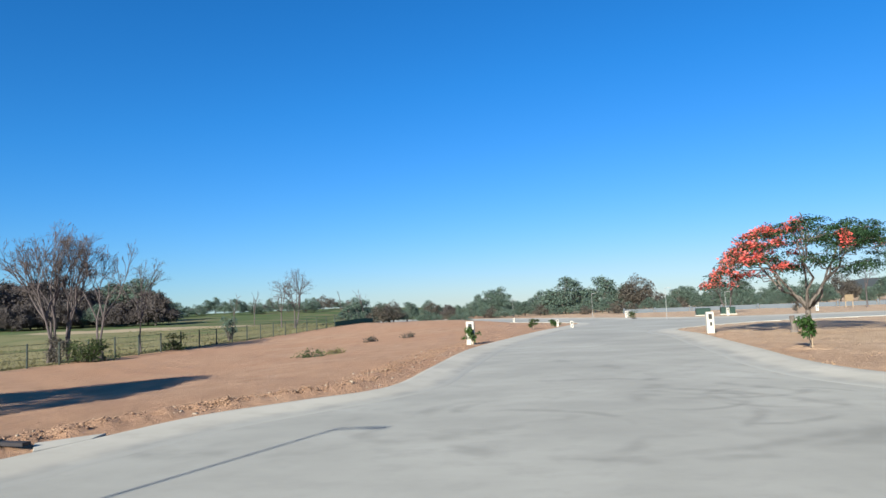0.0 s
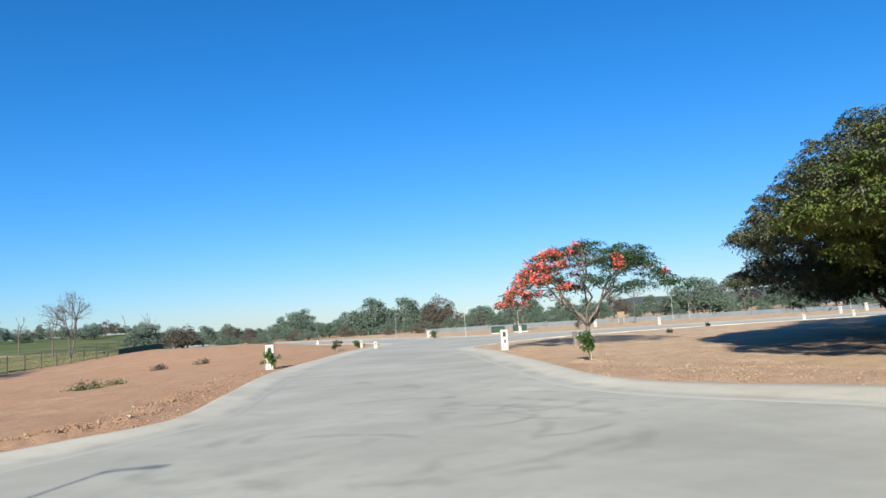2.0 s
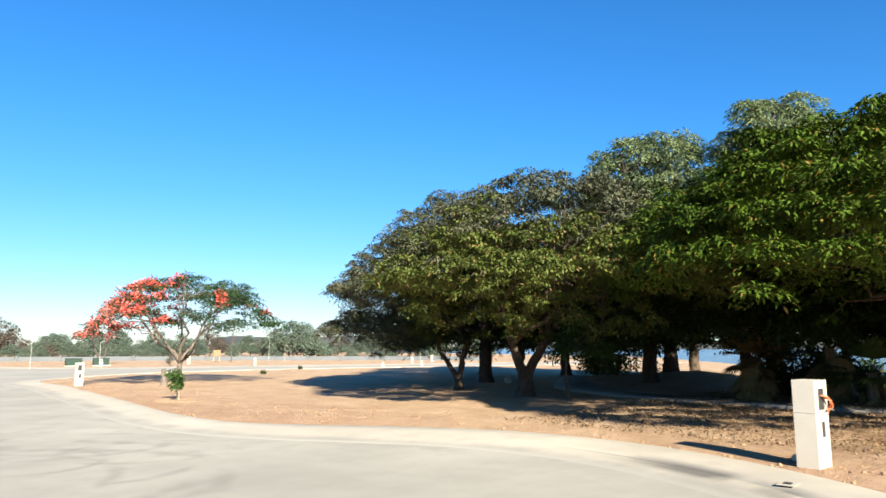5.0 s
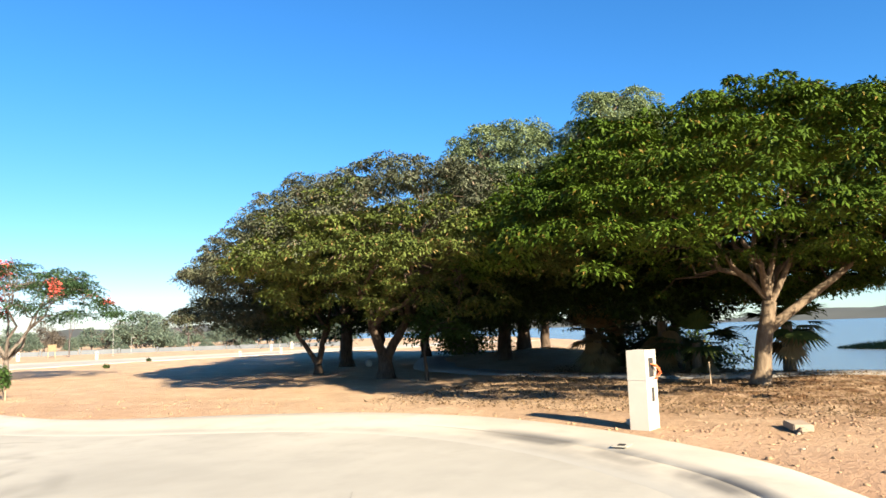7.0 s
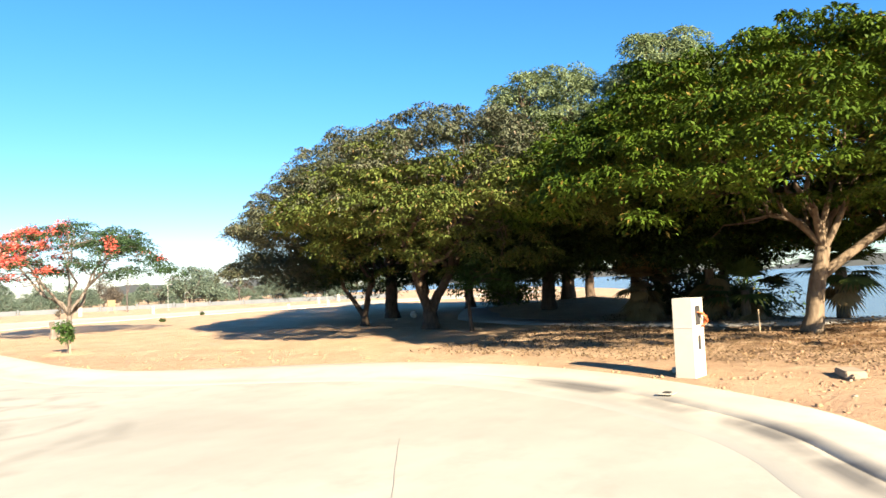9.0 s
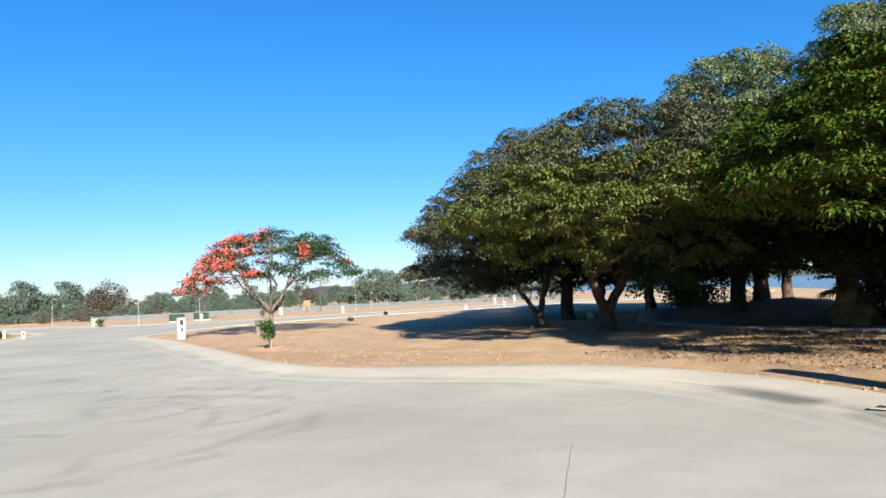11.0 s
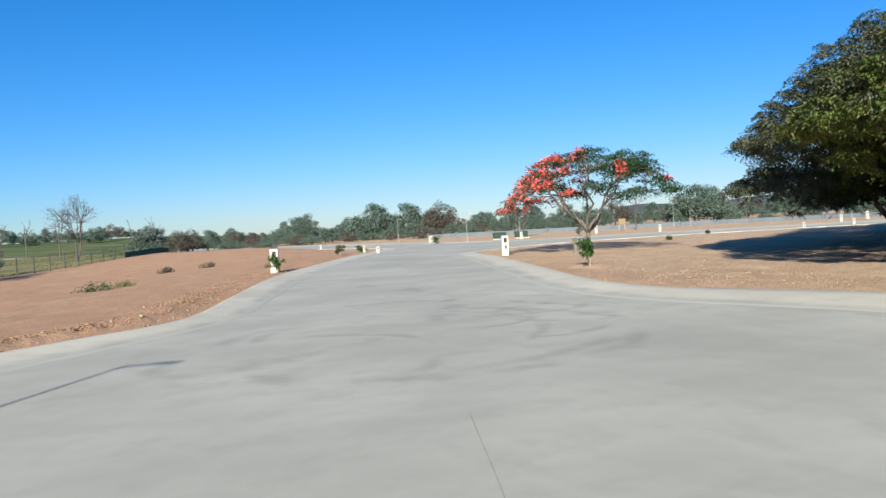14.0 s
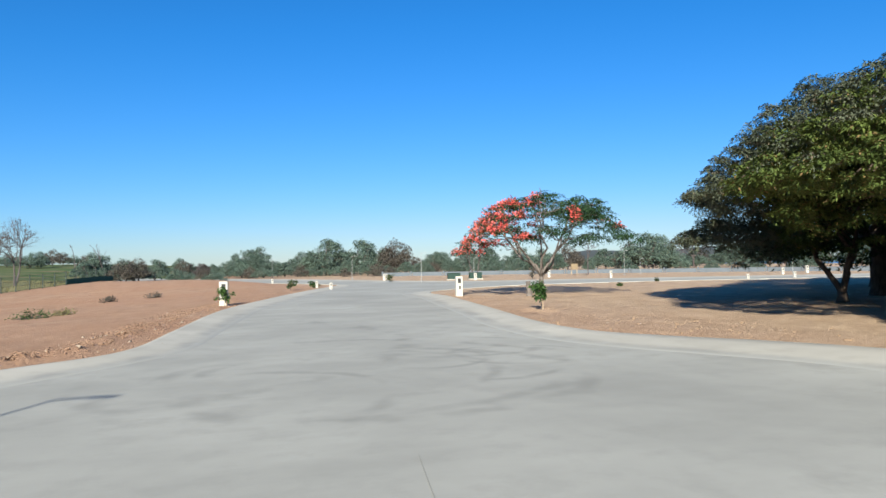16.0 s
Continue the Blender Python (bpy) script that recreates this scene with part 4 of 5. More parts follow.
for c in cs:
    tb.add(bent((0.05, 0.1, 1.45), c, rs, 0.05, 0.05, 3), [0.03, 0.02, 0.015, 0.008])
tb.make("stem", BARK, SLIM)
v, f = leaves(cs, [0.35] * 16, 90, 0.15, rs)
quick("foliage", v, f, LEAF_YOUNG, SLIM)


def shrub(at, r, h, leaf, label, seed, n=14, per=60, size=0.16):
    rng = np.random.default_rng(seed)
    t = thing("shrub", (*at, gz(*at) - 0.02), label, "shrub", "shrubs")
    cl = np.array([(rng.normal(0, r * 0.5), rng.normal(0, r * 0.5), h * rng.uniform(0.15, 0.8)) for _ in range(n)])
    tb = Tubes(5)
    for c in cl:
        tb.add(bent((c[0] * 0.15, c[1] * 0.15, 0), c, rng, 0.05, 0.06, 3), [0.025, 0.02, 0.015, 0.006])
    tb.make("branching", BARK_GREY, t)
    v, f = leaves(cl, rng.uniform(0.25, 0.5, n) * r, per, size, rng, 0.8)
    quick("foliage", v, f, leaf, t)
    return t


shrub((-18.7, 35.8), 1.0, 1.3, SHRUB, "dense dark green shrub against the wire fence", 41, 22, 80)
shrub((-20.6, 36.2), 0.9, 1.6, LEAF_FAR_DRY, "dry brown shrub behind the wire fence", 42)
shrub((-17.3, 43.6), 0.6, 1.2, SHRUB, "grey-green shrub at the wire fence", 43)
shrub((-16.5, 52.0), 0.6, 2.2, LEAF_FAR_HAZED, "upright leafy shrub behind the wire fence", 44, 18)
shrub((-6.1, 30.5), 0.7, 0.28, LEAF_YOUNG, "low green weed patch on the red soil", 45, 16, 40, 0.1)
shrub((-5.2, 31.2), 0.4, 0.25, STRAW, "low dry weed patch on the red soil", 46, 10, 40, 0.1)
shrub((-4.5, 41.0), 0.4, 0.4, LEAF_FAR_DRY, "dry weed on the red soil", 47, 8, 40, 0.12)
shrub((-2.6, 42.5), 0.5, 0.3, LEAF_FAR_DRY, "dry weed on the red soil", 48, 8, 40, 0.12)
shrub((25.6, 6.9), 1.2, 2.0, LEAF_UMB, "dark undergrowth beneath the shade trees", 49, 26, 90, 0.2)
shrub((25.0, 6.2), 1.3, 1.9, SHRUB, "dark undergrowth near the lake bank", 58, 24, 90, 0.2)
shrub((25.4, 4.6), 1.2, 1.7, SHRUB, "dark undergrowth near the lake bank", 59, 24, 90, 0.2)
shrub((29.5, 15.6), 1.6, 1.6, LEAF_UMB, "dark undergrowth beneath the shade trees", 56, 24, 80, 0.2)
shrub((31.5, 17.4), 1.5, 1.5, LEAF_UMB, "dark undergrowth beneath the shade trees", 57, 24, 80, 0.2)
shrub((26.5, 5.6), 1.5, 2.0, LEAF_UMB, "dark undergrowth near the lake bank", 50, 24, 90, 0.2)


def palm(at, trunk_h, r, skirt, label, seed, green=14, dry=26, frond=1.1, gmat=PALM_GREEN):
    """A fan palm: ringed trunk, green fan leaves, and a hanging skirt of dead ones."""
    rng = np.random.default_rng(seed)
    t = thing("palm", (*at, gz(*at) - 0.05), label, "palm", "palms by the lake")
    tb = Tubes(10)
    zs = np.linspace(0, trunk_h, 14)
    tb.add([(0.03 * math.sin(z * 2), 0, z) for z in zs], [r * (1.25 - 0.3 * i / 13 + (0.05 if i % 2 else 0)) for i in range(14)])
    tb.make("trunk", BARK_PALE, t)

    def fans(n, dead):
        V, F = [], []
        for _ in range(n):
            a = rng.random() * 2 * math.pi
            if dead:
                o = np.array([math.cos(a) * r, math.sin(a) * r, trunk_h - rng.random() ** 0.8 * skirt])
                w = rng.uniform(0.35, 1.0) if skirt < 2 else rng.uniform(0.12, 0.45)
                d = np.array([math.cos(a) * w, math.sin(a) * w, -0.85 + rng.normal(0, 0.25)])
            else:
                e = rng.uniform(-0.5, 1.2)
                o = np.array([0, 0, trunk_h])
                d = np.array([math.cos(a) * math.cos(e), math.sin(a) * math.cos(e), math.sin(e)])
            d /= np.linalg.norm(d)
            L = frond * rng.uniform(0.75, 1.15)
            p = o + d * L * (0.45 if not dead else 0.25)
            s = np.cross(d, [0, 0, 1.0])
            s /= np.linalg.norm(s) + 1e-9
            u = np.cross(s, d)
            b = len(V)
            V += [o - s * 0.012, o + s * 0.012, p + s * 0.012, p - s * 0.012]
            F.append((b, b + 1, b + 2, b + 3))
            for q in np.linspace(-1.25, 1.25, 15):
                dd = d * math.cos(q) + s * math.sin(q)
                l2 = L * 0.62 * (1 - 0.18 * abs(q)) * rng.uniform(0.85, 1.1)
                w = 0.028 * L + 0.008
                ss = np.cross(dd, u)
                tip = p + dd * l2 - np.array([0, 0, 0.22 * l2])
                b = len(V)
                V += [p, p + dd * l2 * 0.55 + ss * w, tip, p + dd * l2 * 0.55 - ss * w]
                F.append((b, b + 1, b + 2, b + 3))
        return np.array(V), np.array(F)

    quick("green_fronds", *fans(green, False), gmat, t)
    if dry:
        quick("dead_fronds", *fans(dry, True), PALM_DRY, t, "hanging skirt of dry straw-coloured fronds")
    return t


# Pale straw on the first palm's upright fronds stands in for sunlight.
palm((21.9, 6.9), 1.25, 0.13, 1.2, "short yellowing fan palm, fronds paled for sunlight, with a shaggy skirt", 61, 34, 40, 1.15, PALM_DRY)
palm((22.2, 4.9), 1.6, 0.13, 1.7, "fan palm with dry fronds under the trees", 62, 14, 26, 1.1)
palm((21.6, 3.8), 0.9, 0.12, 0.4, "low green fan palm on the lake bank", 63, 26, 4, 1.45)
palm((22.6, 1.4), 1.5, 0.15, 0.6, "dark fan palm behind a pale trunk", 64, 34, 6, 1.35)
palm((22.2, -1.9), 3.2, 0.22, 2.5, "tall fan palm with a long straw-coloured dead skirt", 65, 22, 80, 0.95)
palm((22.6, -2.7), 3.8, 0.22, 2.9, "tall fan palm with a long straw-coloured dead skirt", 66, 22, 80, 0.95)


# ================= bare trees =================
def bare_tree(at, h, stems, label, seed, spread=0.35, leaf=None, r0=0.075, levels=5, group="bare trees by the fence", splay=0.26):
    rng = np.random.default_rng(seed)
    t = thing("bare_tree", (*at, gz(*at) - 0.05), label, "bare tree", group)
    tb = Tubes(5)
    ends = []

    def grow(p, d, L, r, lev):
        q = p + d * L
        m = p + d * L * 0.5 + rng.normal(0, 0.04 * L, 3)
        tb.add([p, m, q], [r, r * 0.85, r * 0.68])
        if lev == 0:
            ends.append(q)
            return
        for _ in range(int(rng.integers(2, 5)) if lev > 1 else 2):
            nd = d + rng.normal(0, spread, 3)
            nd[2] = nd[2] * 0.9 + 0.07
            nd /= np.linalg.norm(nd)
            grow(q, nd, L * rng.uniform(0.5, 0.8), max(r * 0.6, 0.007), lev - 1)

    for k in range(stems):
        a = k * 2.4 + seed
        o = np.array([math.cos(a), math.sin(a), 0]) * 0.12 * (stems > 1)
        d = np.array([math.cos(a) * splay * (stems > 1), math.sin(a) * splay * (stems > 1), 1.0])
        grow(o, d / np.linalg.norm(d), h * 0.36, r0, levels)
    tb.make("trunk", BARK_TWIG, t)
    if leaf:
        e = np.array(ends)
        e = e[rng.random(len(e)) < 0.5]
        v, f = leaves(e, [0.25] * len(e), 4, 0.10, rng)
        quick("leaves", v, f, leaf, t, "sparse dry leaves")
    return t


bare_tree((-21.4, 36.9), 6.3, 3, "leafless grey tree with several upright stems behind the fence", 71, 0.25, None, 0.085, 6, splay=0.05)
bare_tree((-21.0, 37.9), 6.0, 2, "leafless grey tree with a dense twiggy crown behind the fence", 75, 0.26, LEAF_WOOD, 0.08, 6, splay=0.06)
bare_tree((-18.9, 37.6), 6.2, 2, "leafless pale-stemmed tree beside the fence", 72, 0.24, None, 0.075, 6, splay=0.12)
bare_tree((-19.3, 43.2), 5.6, 1, "thin bare tree with a few leaves beside the fence", 73, 0.3, LEAF_FAR_HAZED, 0.06, 5)
bare_tree((-15.0, 68.0), 5.6, 2, "wispy bare tree behind the fence", 74, 0.4, LEAF_FAR_DRY, 0.08)
bare_tree((-16.8, 70.0), 4.6, 1, "wispy bare tree behind the fence", 76, 0.4, LEAF_FAR_DRY, 0.08)
bare_tree((-24.0, 86.0), 4.6, 1, "small bare tree in the field", 77, 0.35, None, 0.07, 3)
bare_tree((-26.5, 86.0), 4.8, 1, "small bare tree in the field", 78, 0.35, None, 0.07, 3)
bare_tree((-13.4, 88.0), 5.0, 1, "small bare tree at the end of the fence", 79, 0.35, LEAF_FAR_HAZED, 0.07, 3)
bare_tree((-10.6, 88.0), 5.0, 1, "small bare tree at the end of the fence", 80, 0.35, LEAF_FAR_HAZED, 0.07, 3)
bare_tree((38.0, 62.0), 4.6, 1, "pale half-bare tree beyond the cross street", 81, 0.4, LEAF_FAR_DRY, 0.07, 4, "bare trees by the lake")
bare_tree((24.5, 60.0), 4.2, 2, "brown half-bare tree beyond the cross street", 82, 0.45, LEAF_FAR_DRY, 0.07, 4, "bare trees by the lake")
bare_tree((55.0, 66.0), 5.0, 2, "brown half-bare tree near the lake", 83, 0.45, LEAF_FAR_DRY, 0.07, 4, "bare trees by the lake")

# the tree beside the street whose shade falls over the near lot
shade_tree("tree", (-14.9, 11.0), 2.0, ring(6, 2.2, 4.5, np.random.default_rng(2)), (280, 3.4, 2.6, 6.4, (0, 0), 0.2), "broad shade tree on the near lot", seed=29, r0=0.25, per=140)


# ================= fence =================
def wire_fence():
    t = thing("fence", (0, 0, 0), "low dark wire fence on slim green posts", "fence")
    d = Vector((0.29, 1.0, 0)).normalized()
    a = Vector((-20.5 - 0.29 * 10, 22.0, 0))
    pts = []
    step = 1.9
    for i in range(30):
        p = a + d * step * i
        pts.append(Vector((p.x, p.y, gz(p.x, p.y))))
    post = None
    for p in pts:
        if post is None:
            post = part("post", box_bm(0.07, 0.07, 1.25, (0, 0, -0.08), 0.008), POST, t)
            post.location = p
        else:
            o = new("post", post.data)
            o.parent = t
            o.location = p
    for z in (0.08, 0.42, 0.78, 1.1):
        Tubes(4).add([p + Vector((0, -0.04, z)) for p in pts], [0.012] * len(pts)).make("rail_wire", POST, t)
    tb = Tubes(3)
    for p, q in zip(pts[:-1], pts[1:]):
        for k in range(1, 6):
            m = p.lerp(q, k / 6)
            tb.add([m + Vector((0, -0.04, 0.06)), m + Vector((0, -0.04, 1.1))], [0.004, 0.004])
    tagged(tb.make("mesh_wire", POST, t), kind="stuff")
    # solid panels added in place of far wire mesh that closes up at a slant
    for p, q in zip(pts[24:-1], pts[25:]):
        v = [p + Vector((0.03, -0.06, 0.03)), q + Vector((0.03, -0.06, 0.03)), q + Vector((0.03, -0.06, 0.5)), p + Vector((0.03, -0.06, 0.5))]
        v += [a + Vector((0.012, 0, 0)) for a in v]
        mesh_ob("mesh_fill_panel", v, [(0, 1, 2, 3), (7, 6, 5, 4), (0, 4, 5, 1), (1, 5, 6, 2), (2, 6, 7, 3), (3, 7, 4, 0)], MESH_FILL, t, "dark green panel standing in for wire mesh at a slant")


wire_fence()


# ================= ground details =================
def scatter_stones(name, spots, label, mat, seed, smin=0.03, smax=0.12):
    rng = np.random.default_rng(seed)
    bm = bmesh.new()
    bmesh.ops.create_icosphere(bm, subdivisions=1, radius=1.0)
    bv = np.array([tuple(v.co) for v in bm.verts])
    bf = np.array([[v.index for v in f.verts] for f in bm.faces])
    bm.free()
    V, F = [], []
    zz = ground_height(spots[:, 0], spots[:, 1])
    for i, (x, y) in enumerate(spots):
        s = smin + (smax - smin) * rng.random() ** 3
        k = bv * rng.uniform(0.3, 1.6, (len(bv), 1)) * np.array([s, s * rng.uniform(0.6, 1.0), s * rng.uniform(0.4, 0.75)])
        an = rng.random() * 6.28
        R = np.array([[math.cos(an), -math.sin(an), 0], [math.sin(an), math.cos(an), 0], [0, 0, 1]])
        F.append(bf + i * len(bv))
        V.append(k @ R.T + np.array([x, y, zz[i] + s * 0.12]))
    tagged(quick(name, np.concatenate(V), np.concatenate(F), mat), label, "clods", kind="stuff")


def along(line, n, lo, hi, rng, y0, y1, sgn):
    """Spots beside a line, sgn -1 to its left."""
    out = []
    while len(out) < n:
        i = int(rng.integers(0, len(line) - 1))
        p, q = line[i], line[i + 1]
        if not (y0 < p[1] < y1):
            continue
        d = (q - p) / np.linalg.norm(q - p)
        nrm = np.array([d[1], -d[0]]) * sgn
        out.append(p + (q - p) * rng.random() + nrm * (lo + (hi - lo) * rng.random() ** 1.3))
    return np.array(out)


rg = np.random.default_rng(17)


def patchy(p, s, lo):
    """Keep the spots that lie in patches."""
    return p[wobble(p[:, 0], p[:, 1], s) + rg.normal(0, 0.25, len(p)) > lo]


scatter_stones("soil_clods", np.concatenate([patchy(along(LEFT_OUT, 5000, 0.1, 1.9, rg, 4, 34, -1), 1.3, 0.05), patchy(along(LEFT_OUT, 20000, 0.7, 1.6, rg, 4, 30, -1), 0.9, -0.2)]), "loose reddish clods along the pavement edge", CLOD, 51, 0.004, 0.038)
scatter_stones("soil_clods", along(RIGHT_OUT, 800, 0.1, 3.5, rg, -3, 34, 1), "loose tan clods and pebbles along the pavement edge", CLOD_TAN, 52, 0.01, 0.045)
near = np.stack([rg.uniform(9.5, 21, 1500), rg.uniform(-6, 2.5, 1500)], 1)
near = near[line_dist(near[:, 0], near[:, 1], RIGHT_OUT) > 0.2]
scatter_stones("soil_clods", near, "scattered clods and leaf litter on the bank", CLOD_TAN, 53, 0.006, 0.036)
bank = np.stack([rg.uniform(9.6, 15.5, 3200), rg.uniform(-6, 2.2, 3200)], 1)
bank = bank[line_dist(bank[:, 0], bank[:, 1], RIGHT_OUT) > 0.2]
scatter_stones("soil_clods", patchy(bank, 1.7, 0.1), "broken brown clods and chips on the bank", CLOD, 58, 0.006, 0.045)
scatter_stones("pale_pebbles", along(LEFT_OUT, 130, 0.3, 2.0, rg, 6, 34, -1), "pale pebbles on the red soil", STONE, 54, 0.015, 0.06)
scatter_stones("pale_pebbles", along(RIGHT_OUT, 30, 0.15, 4.0, rg, -2, 30, 1), "pale pebbles on the tan soil", STONE, 55, 0.01, 0.05)


def litter():
    rng = np.random.default_rng(19)
    p = np.stack([rng.uniform(12.0, 24, 24000), rng.uniform(-9, 9, 24000)], 1)
    z = ground_height(p[:, 0], p[:, 1])
    v, f = leaves(np.stack([p[:, 0], p[:, 1], z + 0.02], 1), [0.03] * len(p), 1, 0.065, rng, 0.3, 0.0, 0.5)
    tagged(quick("leaf_litter", v, f, LITTER), "dry brown fallen leaves on the bank", "leaf litter", kind="stuff")


litter()


def field_grass():
    rng = np.random.default_rng(23)
    n = 24000
    y = 24 + 60 * rng.random(n) ** 1.6
    x = -20.8 + 0.29 * (y - 32) - 0.2 - rng.random(n) ** 1.7 * 26
    z = ground_height(x, y)
    h = rng.uniform(0.03, 0.2, n) * (0.55 + 0.45 * np.sin(x * 0.7) * np.cos(y * 0.5))
    a = rng.random(n) * 6.28
    w = 0.04
    b1 = np.stack([x - np.cos(a) * w, y - np.sin(a) * w, z], 1)
    b2 = np.stack([x + np.cos(a) * w, y + np.sin(a) * w, z], 1)
    t = np.stack([x + rng.normal(0, 0.08, n), y + rng.normal(0, 0.08, n), z + h], 1)
    v = np.stack([b1, b2, t], 1).reshape(-1, 3)
    tagged(quick("field_grass", v, np.arange(3 * n).reshape(-1, 3), FIELD), "long straw-coloured grass behind the wire fence", "grass", kind="stuff")


field_grass()


def shade_path():
    c = curve([(19.9, -3.0), (20.4, 1.2), (20.3, 4.2), (20.5, 8.0), (22.3, 12.8), (26.5, 15.8), (33.0, 19.0)], 0.5)
    v, f = [], []
    for i, p in enumerate(c):
        d = c[min(i + 1, len(c) - 1)] - c[max(i - 1, 0)]
        d /= np.linalg.norm(d)
        nrm = np.array([d[1], -d[0]])
        for q, dz in ((-0.85, -0.1), (-0.85, 0.03), (0.85, 0.03), (0.85, -0.1)):
            e = p + nrm * q
            v.append((e[0], e[1], gz(*p) + dz))
    for i in range(len(c) - 1):
        for j in range(3):
            f.append((i * 4 + j, i * 4 + j + 1, i * 4 + 5 + j, i * 4 + 4 + j))
    tagged(quick("footpath", v, f, PATH), "grey concrete footpath winding through the shade", "footpath", kind="structure")


shade_path()
blk = thing("concrete_block", (10.8, 0.62, gz(10.8, 0.62)), "broken grey concrete block lying on the soil", "block", turn=20)
part("block", box_bm(0.5, 0.26, 0.10, bevel=0.015), STONE, blk)
part("broken_corner", box_bm(0.13, 0.1, 0.07, (-0.29, 0.03, 0), 0.02), STONE, blk)
blk2 = thing("concrete_block", (10.75, 2.8, gz(10.75, 2.8)), "flat concrete slab beside a utility post", "block", turn=-15)
part("block", box_bm(0.3, 0.26, 0.09, bevel=0.015), KERB, blk2)
cov = thing("valve_cover", (8.75, 2.5, PZ + 0.008), "small dark metal valve cover in the pavement", "cover")
part("frame", box_bm(0.26, 0.2, 0.008, bevel=0.003), KERB, cov)
part("lid", box_bm(0.11, 0.09, 0.014, (0, 0, 0.004), 0.005), DARK, cov)
bag = thing("sack", (24.0, 17.6, gz(24.0, 17.6)), "small white sack slumped on the soil", "sack")
bm = bmesh.new()
bmesh.ops.create_icosphere(bm, subdivisions=3, radius=0.15)
for vv in bm.verts:
    vv.co *= 1 + 0.18 * noise.noise(vv.co * 7)
    vv.co.z = max(-0.14, vv.co.z * (1.15 if vv.co.z > 0 else 0.9)) + 0.13
part("sack_body", bm, WHITE, bag)
stk = thing("stake", (17.5, 2.8, gz(17.5, 2.8)), "thin wooden stake standing in the soil", "stake")
Tubes(6).add([(0, 0, -0.05), (0.01, 0, 0.3), (0.0, 0.01, 0.55)], [0.018, 0.017, 0.015]).make("stick", STAKE, stk)
board = thing("sign_board", (37.0, 63.0, gz(37.0, 63.0)), "small tan sign board on two posts", "sign")
part("panel", box_bm(0.8, 0.05, 0.6, (0, 0, 0.6), 0.01), simple("tan_board", (0.22, 0.165, 0.10), 0.8), board)
part("post", box_bm(0.07, 0.07, 1.2, (-0.33, 0.07, -0.05), 0.006), STAKE, board)
part("post", box_bm(0.07, 0.07, 1.2, (0.33, 0.07, -0.05), 0.006), STAKE, board)


def reed_island(at, r, label):
    rng = np.random.default_rng(90)
    n = 2600
    a, q = rng.random(n) * 6.28, rng.random(n) ** 0.5 * r
    x, y = at[0] + np.cos(a) * q * 0.6, at[1] + np.sin(a) * q
    h = rng.uniform(0.3, 1.0, n) * (1 - (q / r) ** 2 * 0.7)
    b1 = np.stack([x - 0.12, y, np.full(n, -1.55)], 1)
    b2 = np.stack([x + 0.1, y + 0.12, np.full(n, -1.55)], 1)
    t = np.stack([x + rng.normal(0, 0.2, n), y + rng.normal(0, 0.2, n), -1.5 + h], 1)
    tagged(quick("reeds", np.stack([b1, b2, t], 1).reshape(-1, 3), np.arange(3 * n).reshape(-1, 3), LEAF_SHADE_REED), label, "reeds", kind="stuff")


reed_island((78.0, -5.5), 6.0, "dark reed bed standing in the lake")


def road_joint(a, b):
    """A tooled joint across the slab: two low lips beside a dark filled slot."""
    a, b = Vector((*a, 0)), Vector((*b, 0))
    L = (b - a).length
    t = thing("slab_joint", (a.x, a.y, 0.0), "thin dark expansion joint in the concrete road", "joint", "slab joints", math.degrees(math.atan2(b.y - a.y, b.x - a.x)))
    n = max(6, int(L / 0.4))
    rng = np.random.default_rng(int(abs(a.x * 10)) + 7)
    v, f = [], []
    for i in range(n + 1):
        x = L * i / n
        w = 0.002 + rng.uniform(0, 0.003)
        o = rng.normal(0, 0.004)
        v += [(x, o - w, 0.004), (x, o, 0.0055), (x, o + w, 0.004)]
    for i in range(n):
        for j in range(2):
            f.append((i * 3 + j, i * 3 + 3 + j, i * 3 + 4 + j, i * 3 + 1 + j))
    quick("filler", v, f, simple("joint_filler", (0.25, 0.242, 0.213), 0.9, bump=0), t)


for p, q in (((1.7, 5.6), (1.2, 3.2)), ((5.7, 4.4), (3.4, 2.75))):
    road_joint(p, q)


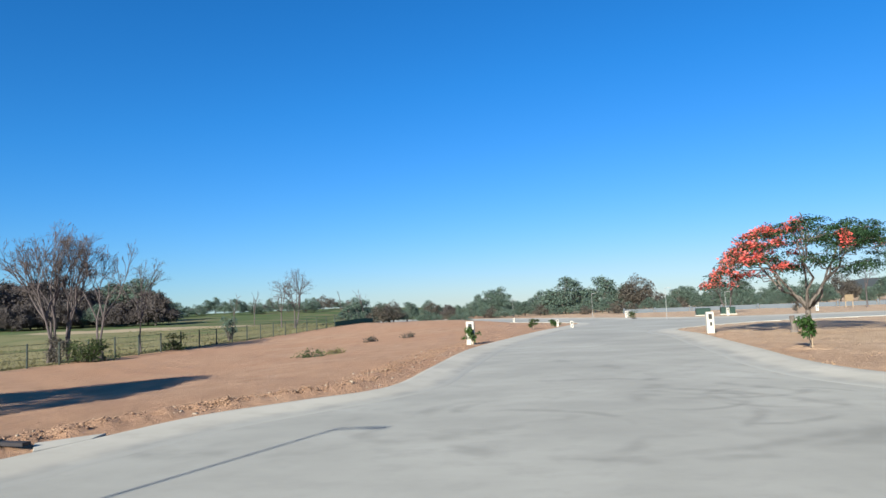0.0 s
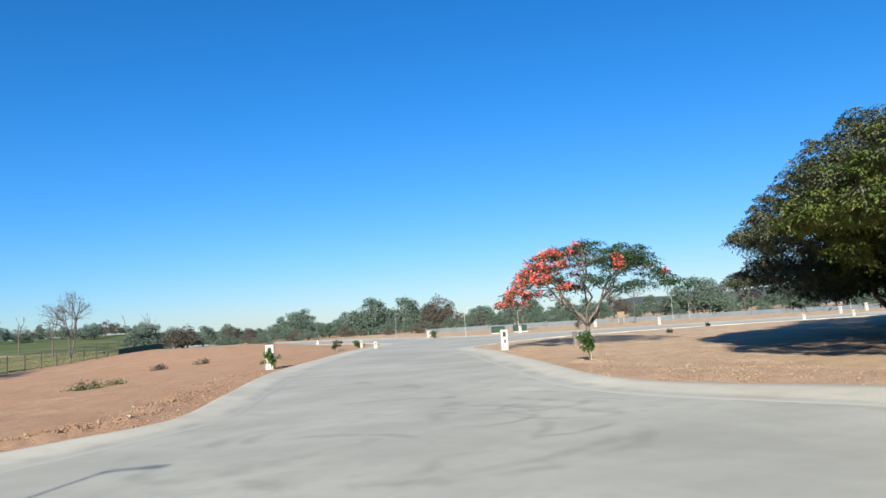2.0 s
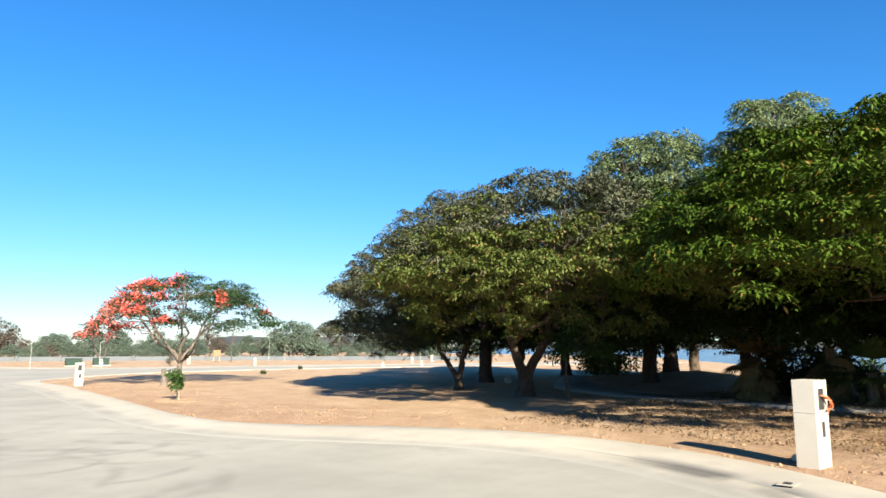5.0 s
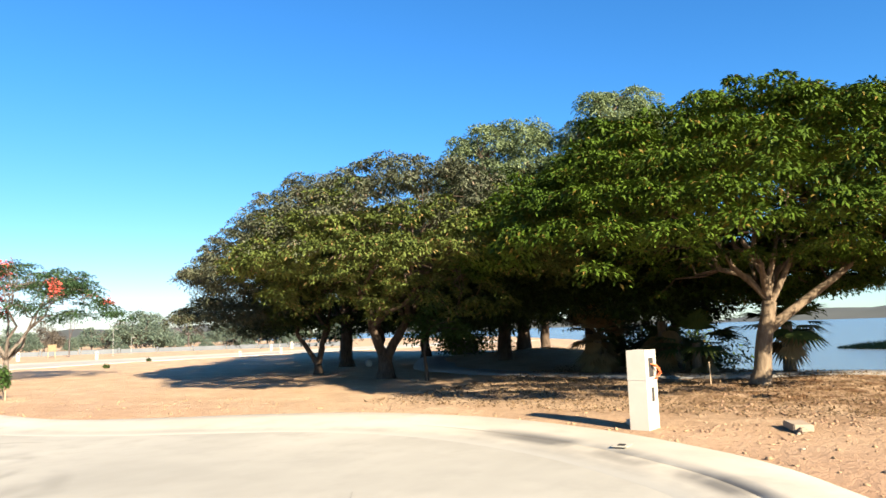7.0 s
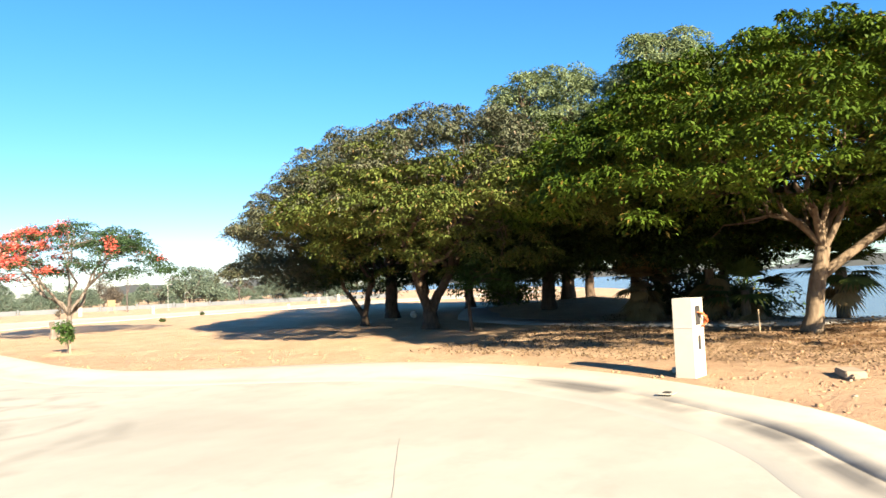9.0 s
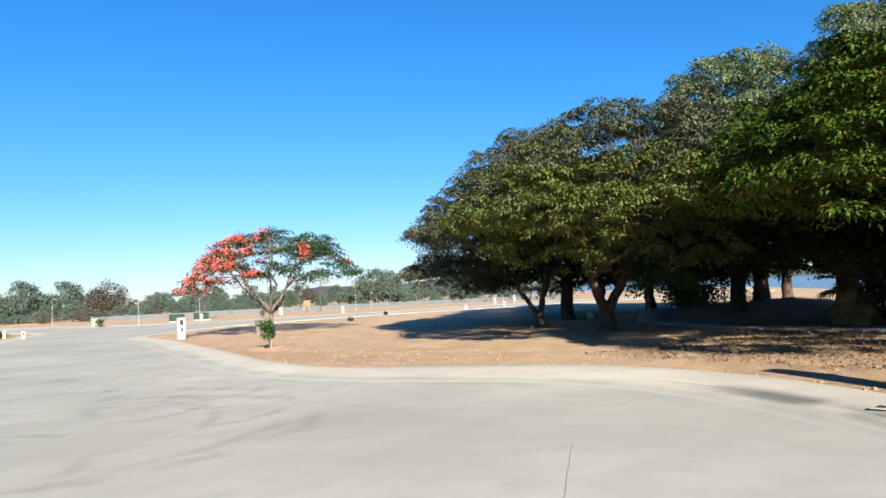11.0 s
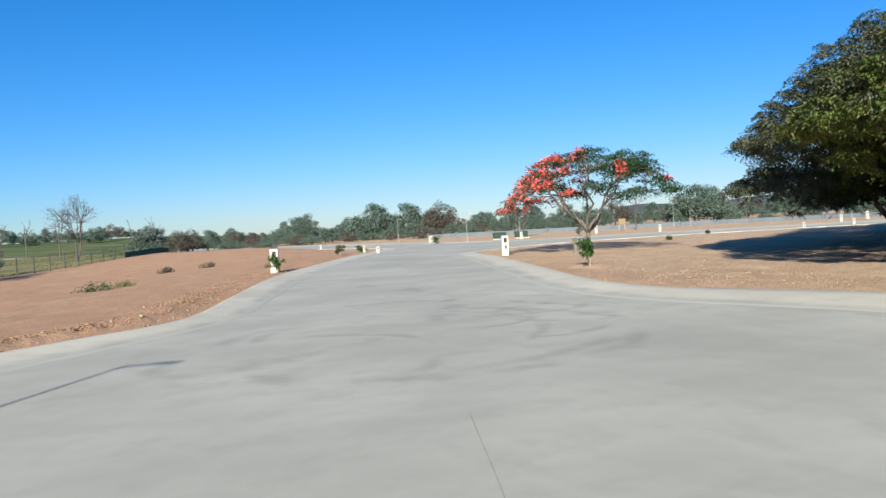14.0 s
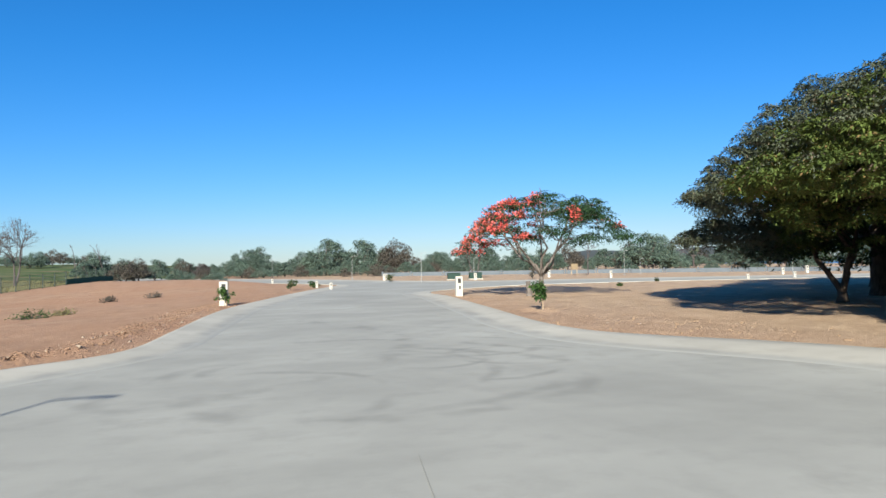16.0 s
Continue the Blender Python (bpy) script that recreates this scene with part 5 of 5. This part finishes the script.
def stand_in_wall():
    """A long low wall with piers, added to stand for a pale band beyond the lots."""
    t = thing("stand_in_wall", (0, 0, 0), "long low pale grey wall with piers, stand-in for a pale band beyond the lots", "wall")
    line = curve([(21.0, 81.0), (28.0, 78.6), (38.0, 73.0), (52.0, 62.0), (62.0, 48.0)], 3.0)
    pier = None
    for a, b in zip(line[:-1], line[1:]):
        L = float(np.linalg.norm(b - a))
        turn = math.degrees(math.atan2(b[1] - a[1], b[0] - a[0]))
        panel = part("panel", box_bm(L - 0.3, 0.14, 0.55, (L / 2, 0, -0.1), 0.015), WALLM, t)
        panel.matrix_basis = pose(a[0], a[1], gz(*a), 0, 0, turn)
        if pier is None:
            pier = part("pier", box_bm(0.2, 0.2, 0.68, (0, 0, -0.1), 0.02), WALLM, t)
            o = pier
        else:
            o = new("pier", pier.data)
            o.parent = t
        o.matrix_basis = pose(a[0], a[1], gz(*a), 0, 0, turn)


stand_in_wall()
stump = thing("tree_stump", (13.7, 27.3, gz(13.7, 27.3) - 0.03), "short weathered tree stump beside the flame tree", "stump")
Tubes(10).add([(0, 0, 0), (0.01, 0.0, 0.2), (-0.03, 0.02, 0.5), (-0.05, 0.02, 0.68), (-0.05, 0.02, 0.69)], [0.17, 0.11, 0.095, 0.1, 0.01]).make("stump_body", BARK_GREY, stump)


def loose_slab():
    """An unfinished wedge of pavement; a dark plank stands in for the shaded pit beside it."""
    t = thing("pavement_wedge", (-5.4, 9.0, 0.0), "unfinished wedge of pale concrete beside the pavement", "slab")
    bm = bmesh.new()
    top = [(0.06, -0.42, 0.085), (0.42, 0.3, 0.085), (0.4, 0.75, 0.085), (-0.28, 0.18, 0.085)]
    vs = [bm.verts.new(p) for p in top]
    low = [bm.verts.new((x * 1.03, y * 1.03, -0.1)) for x, y, _ in top]
    bm.faces.new(vs)
    for i in range(4):
        bm.faces.new((vs[i - 1], low[i - 1], low[i], vs[i]))
    bmesh.ops.recalc_face_normals(bm, faces=bm.faces[:])
    bmesh.ops.bevel(bm, geom=bm.edges[:], offset=0.008, segments=1, affect="EDGES")
    part("wedge", bm, KERB, t)
    b = thing("pit_shade_plank", (-6.0, 8.95, gz(-6.0, 8.95) - 0.02), "dark plank standing in for the shaded pit beside the pavement", "board", turn=-18)
    part("plank", box_bm(0.95, 0.13, 0.05, bevel=0.006), simple("pit_shade_dark", (0.03, 0.027, 0.03), 0.8, scale=14), b)


loose_slab()
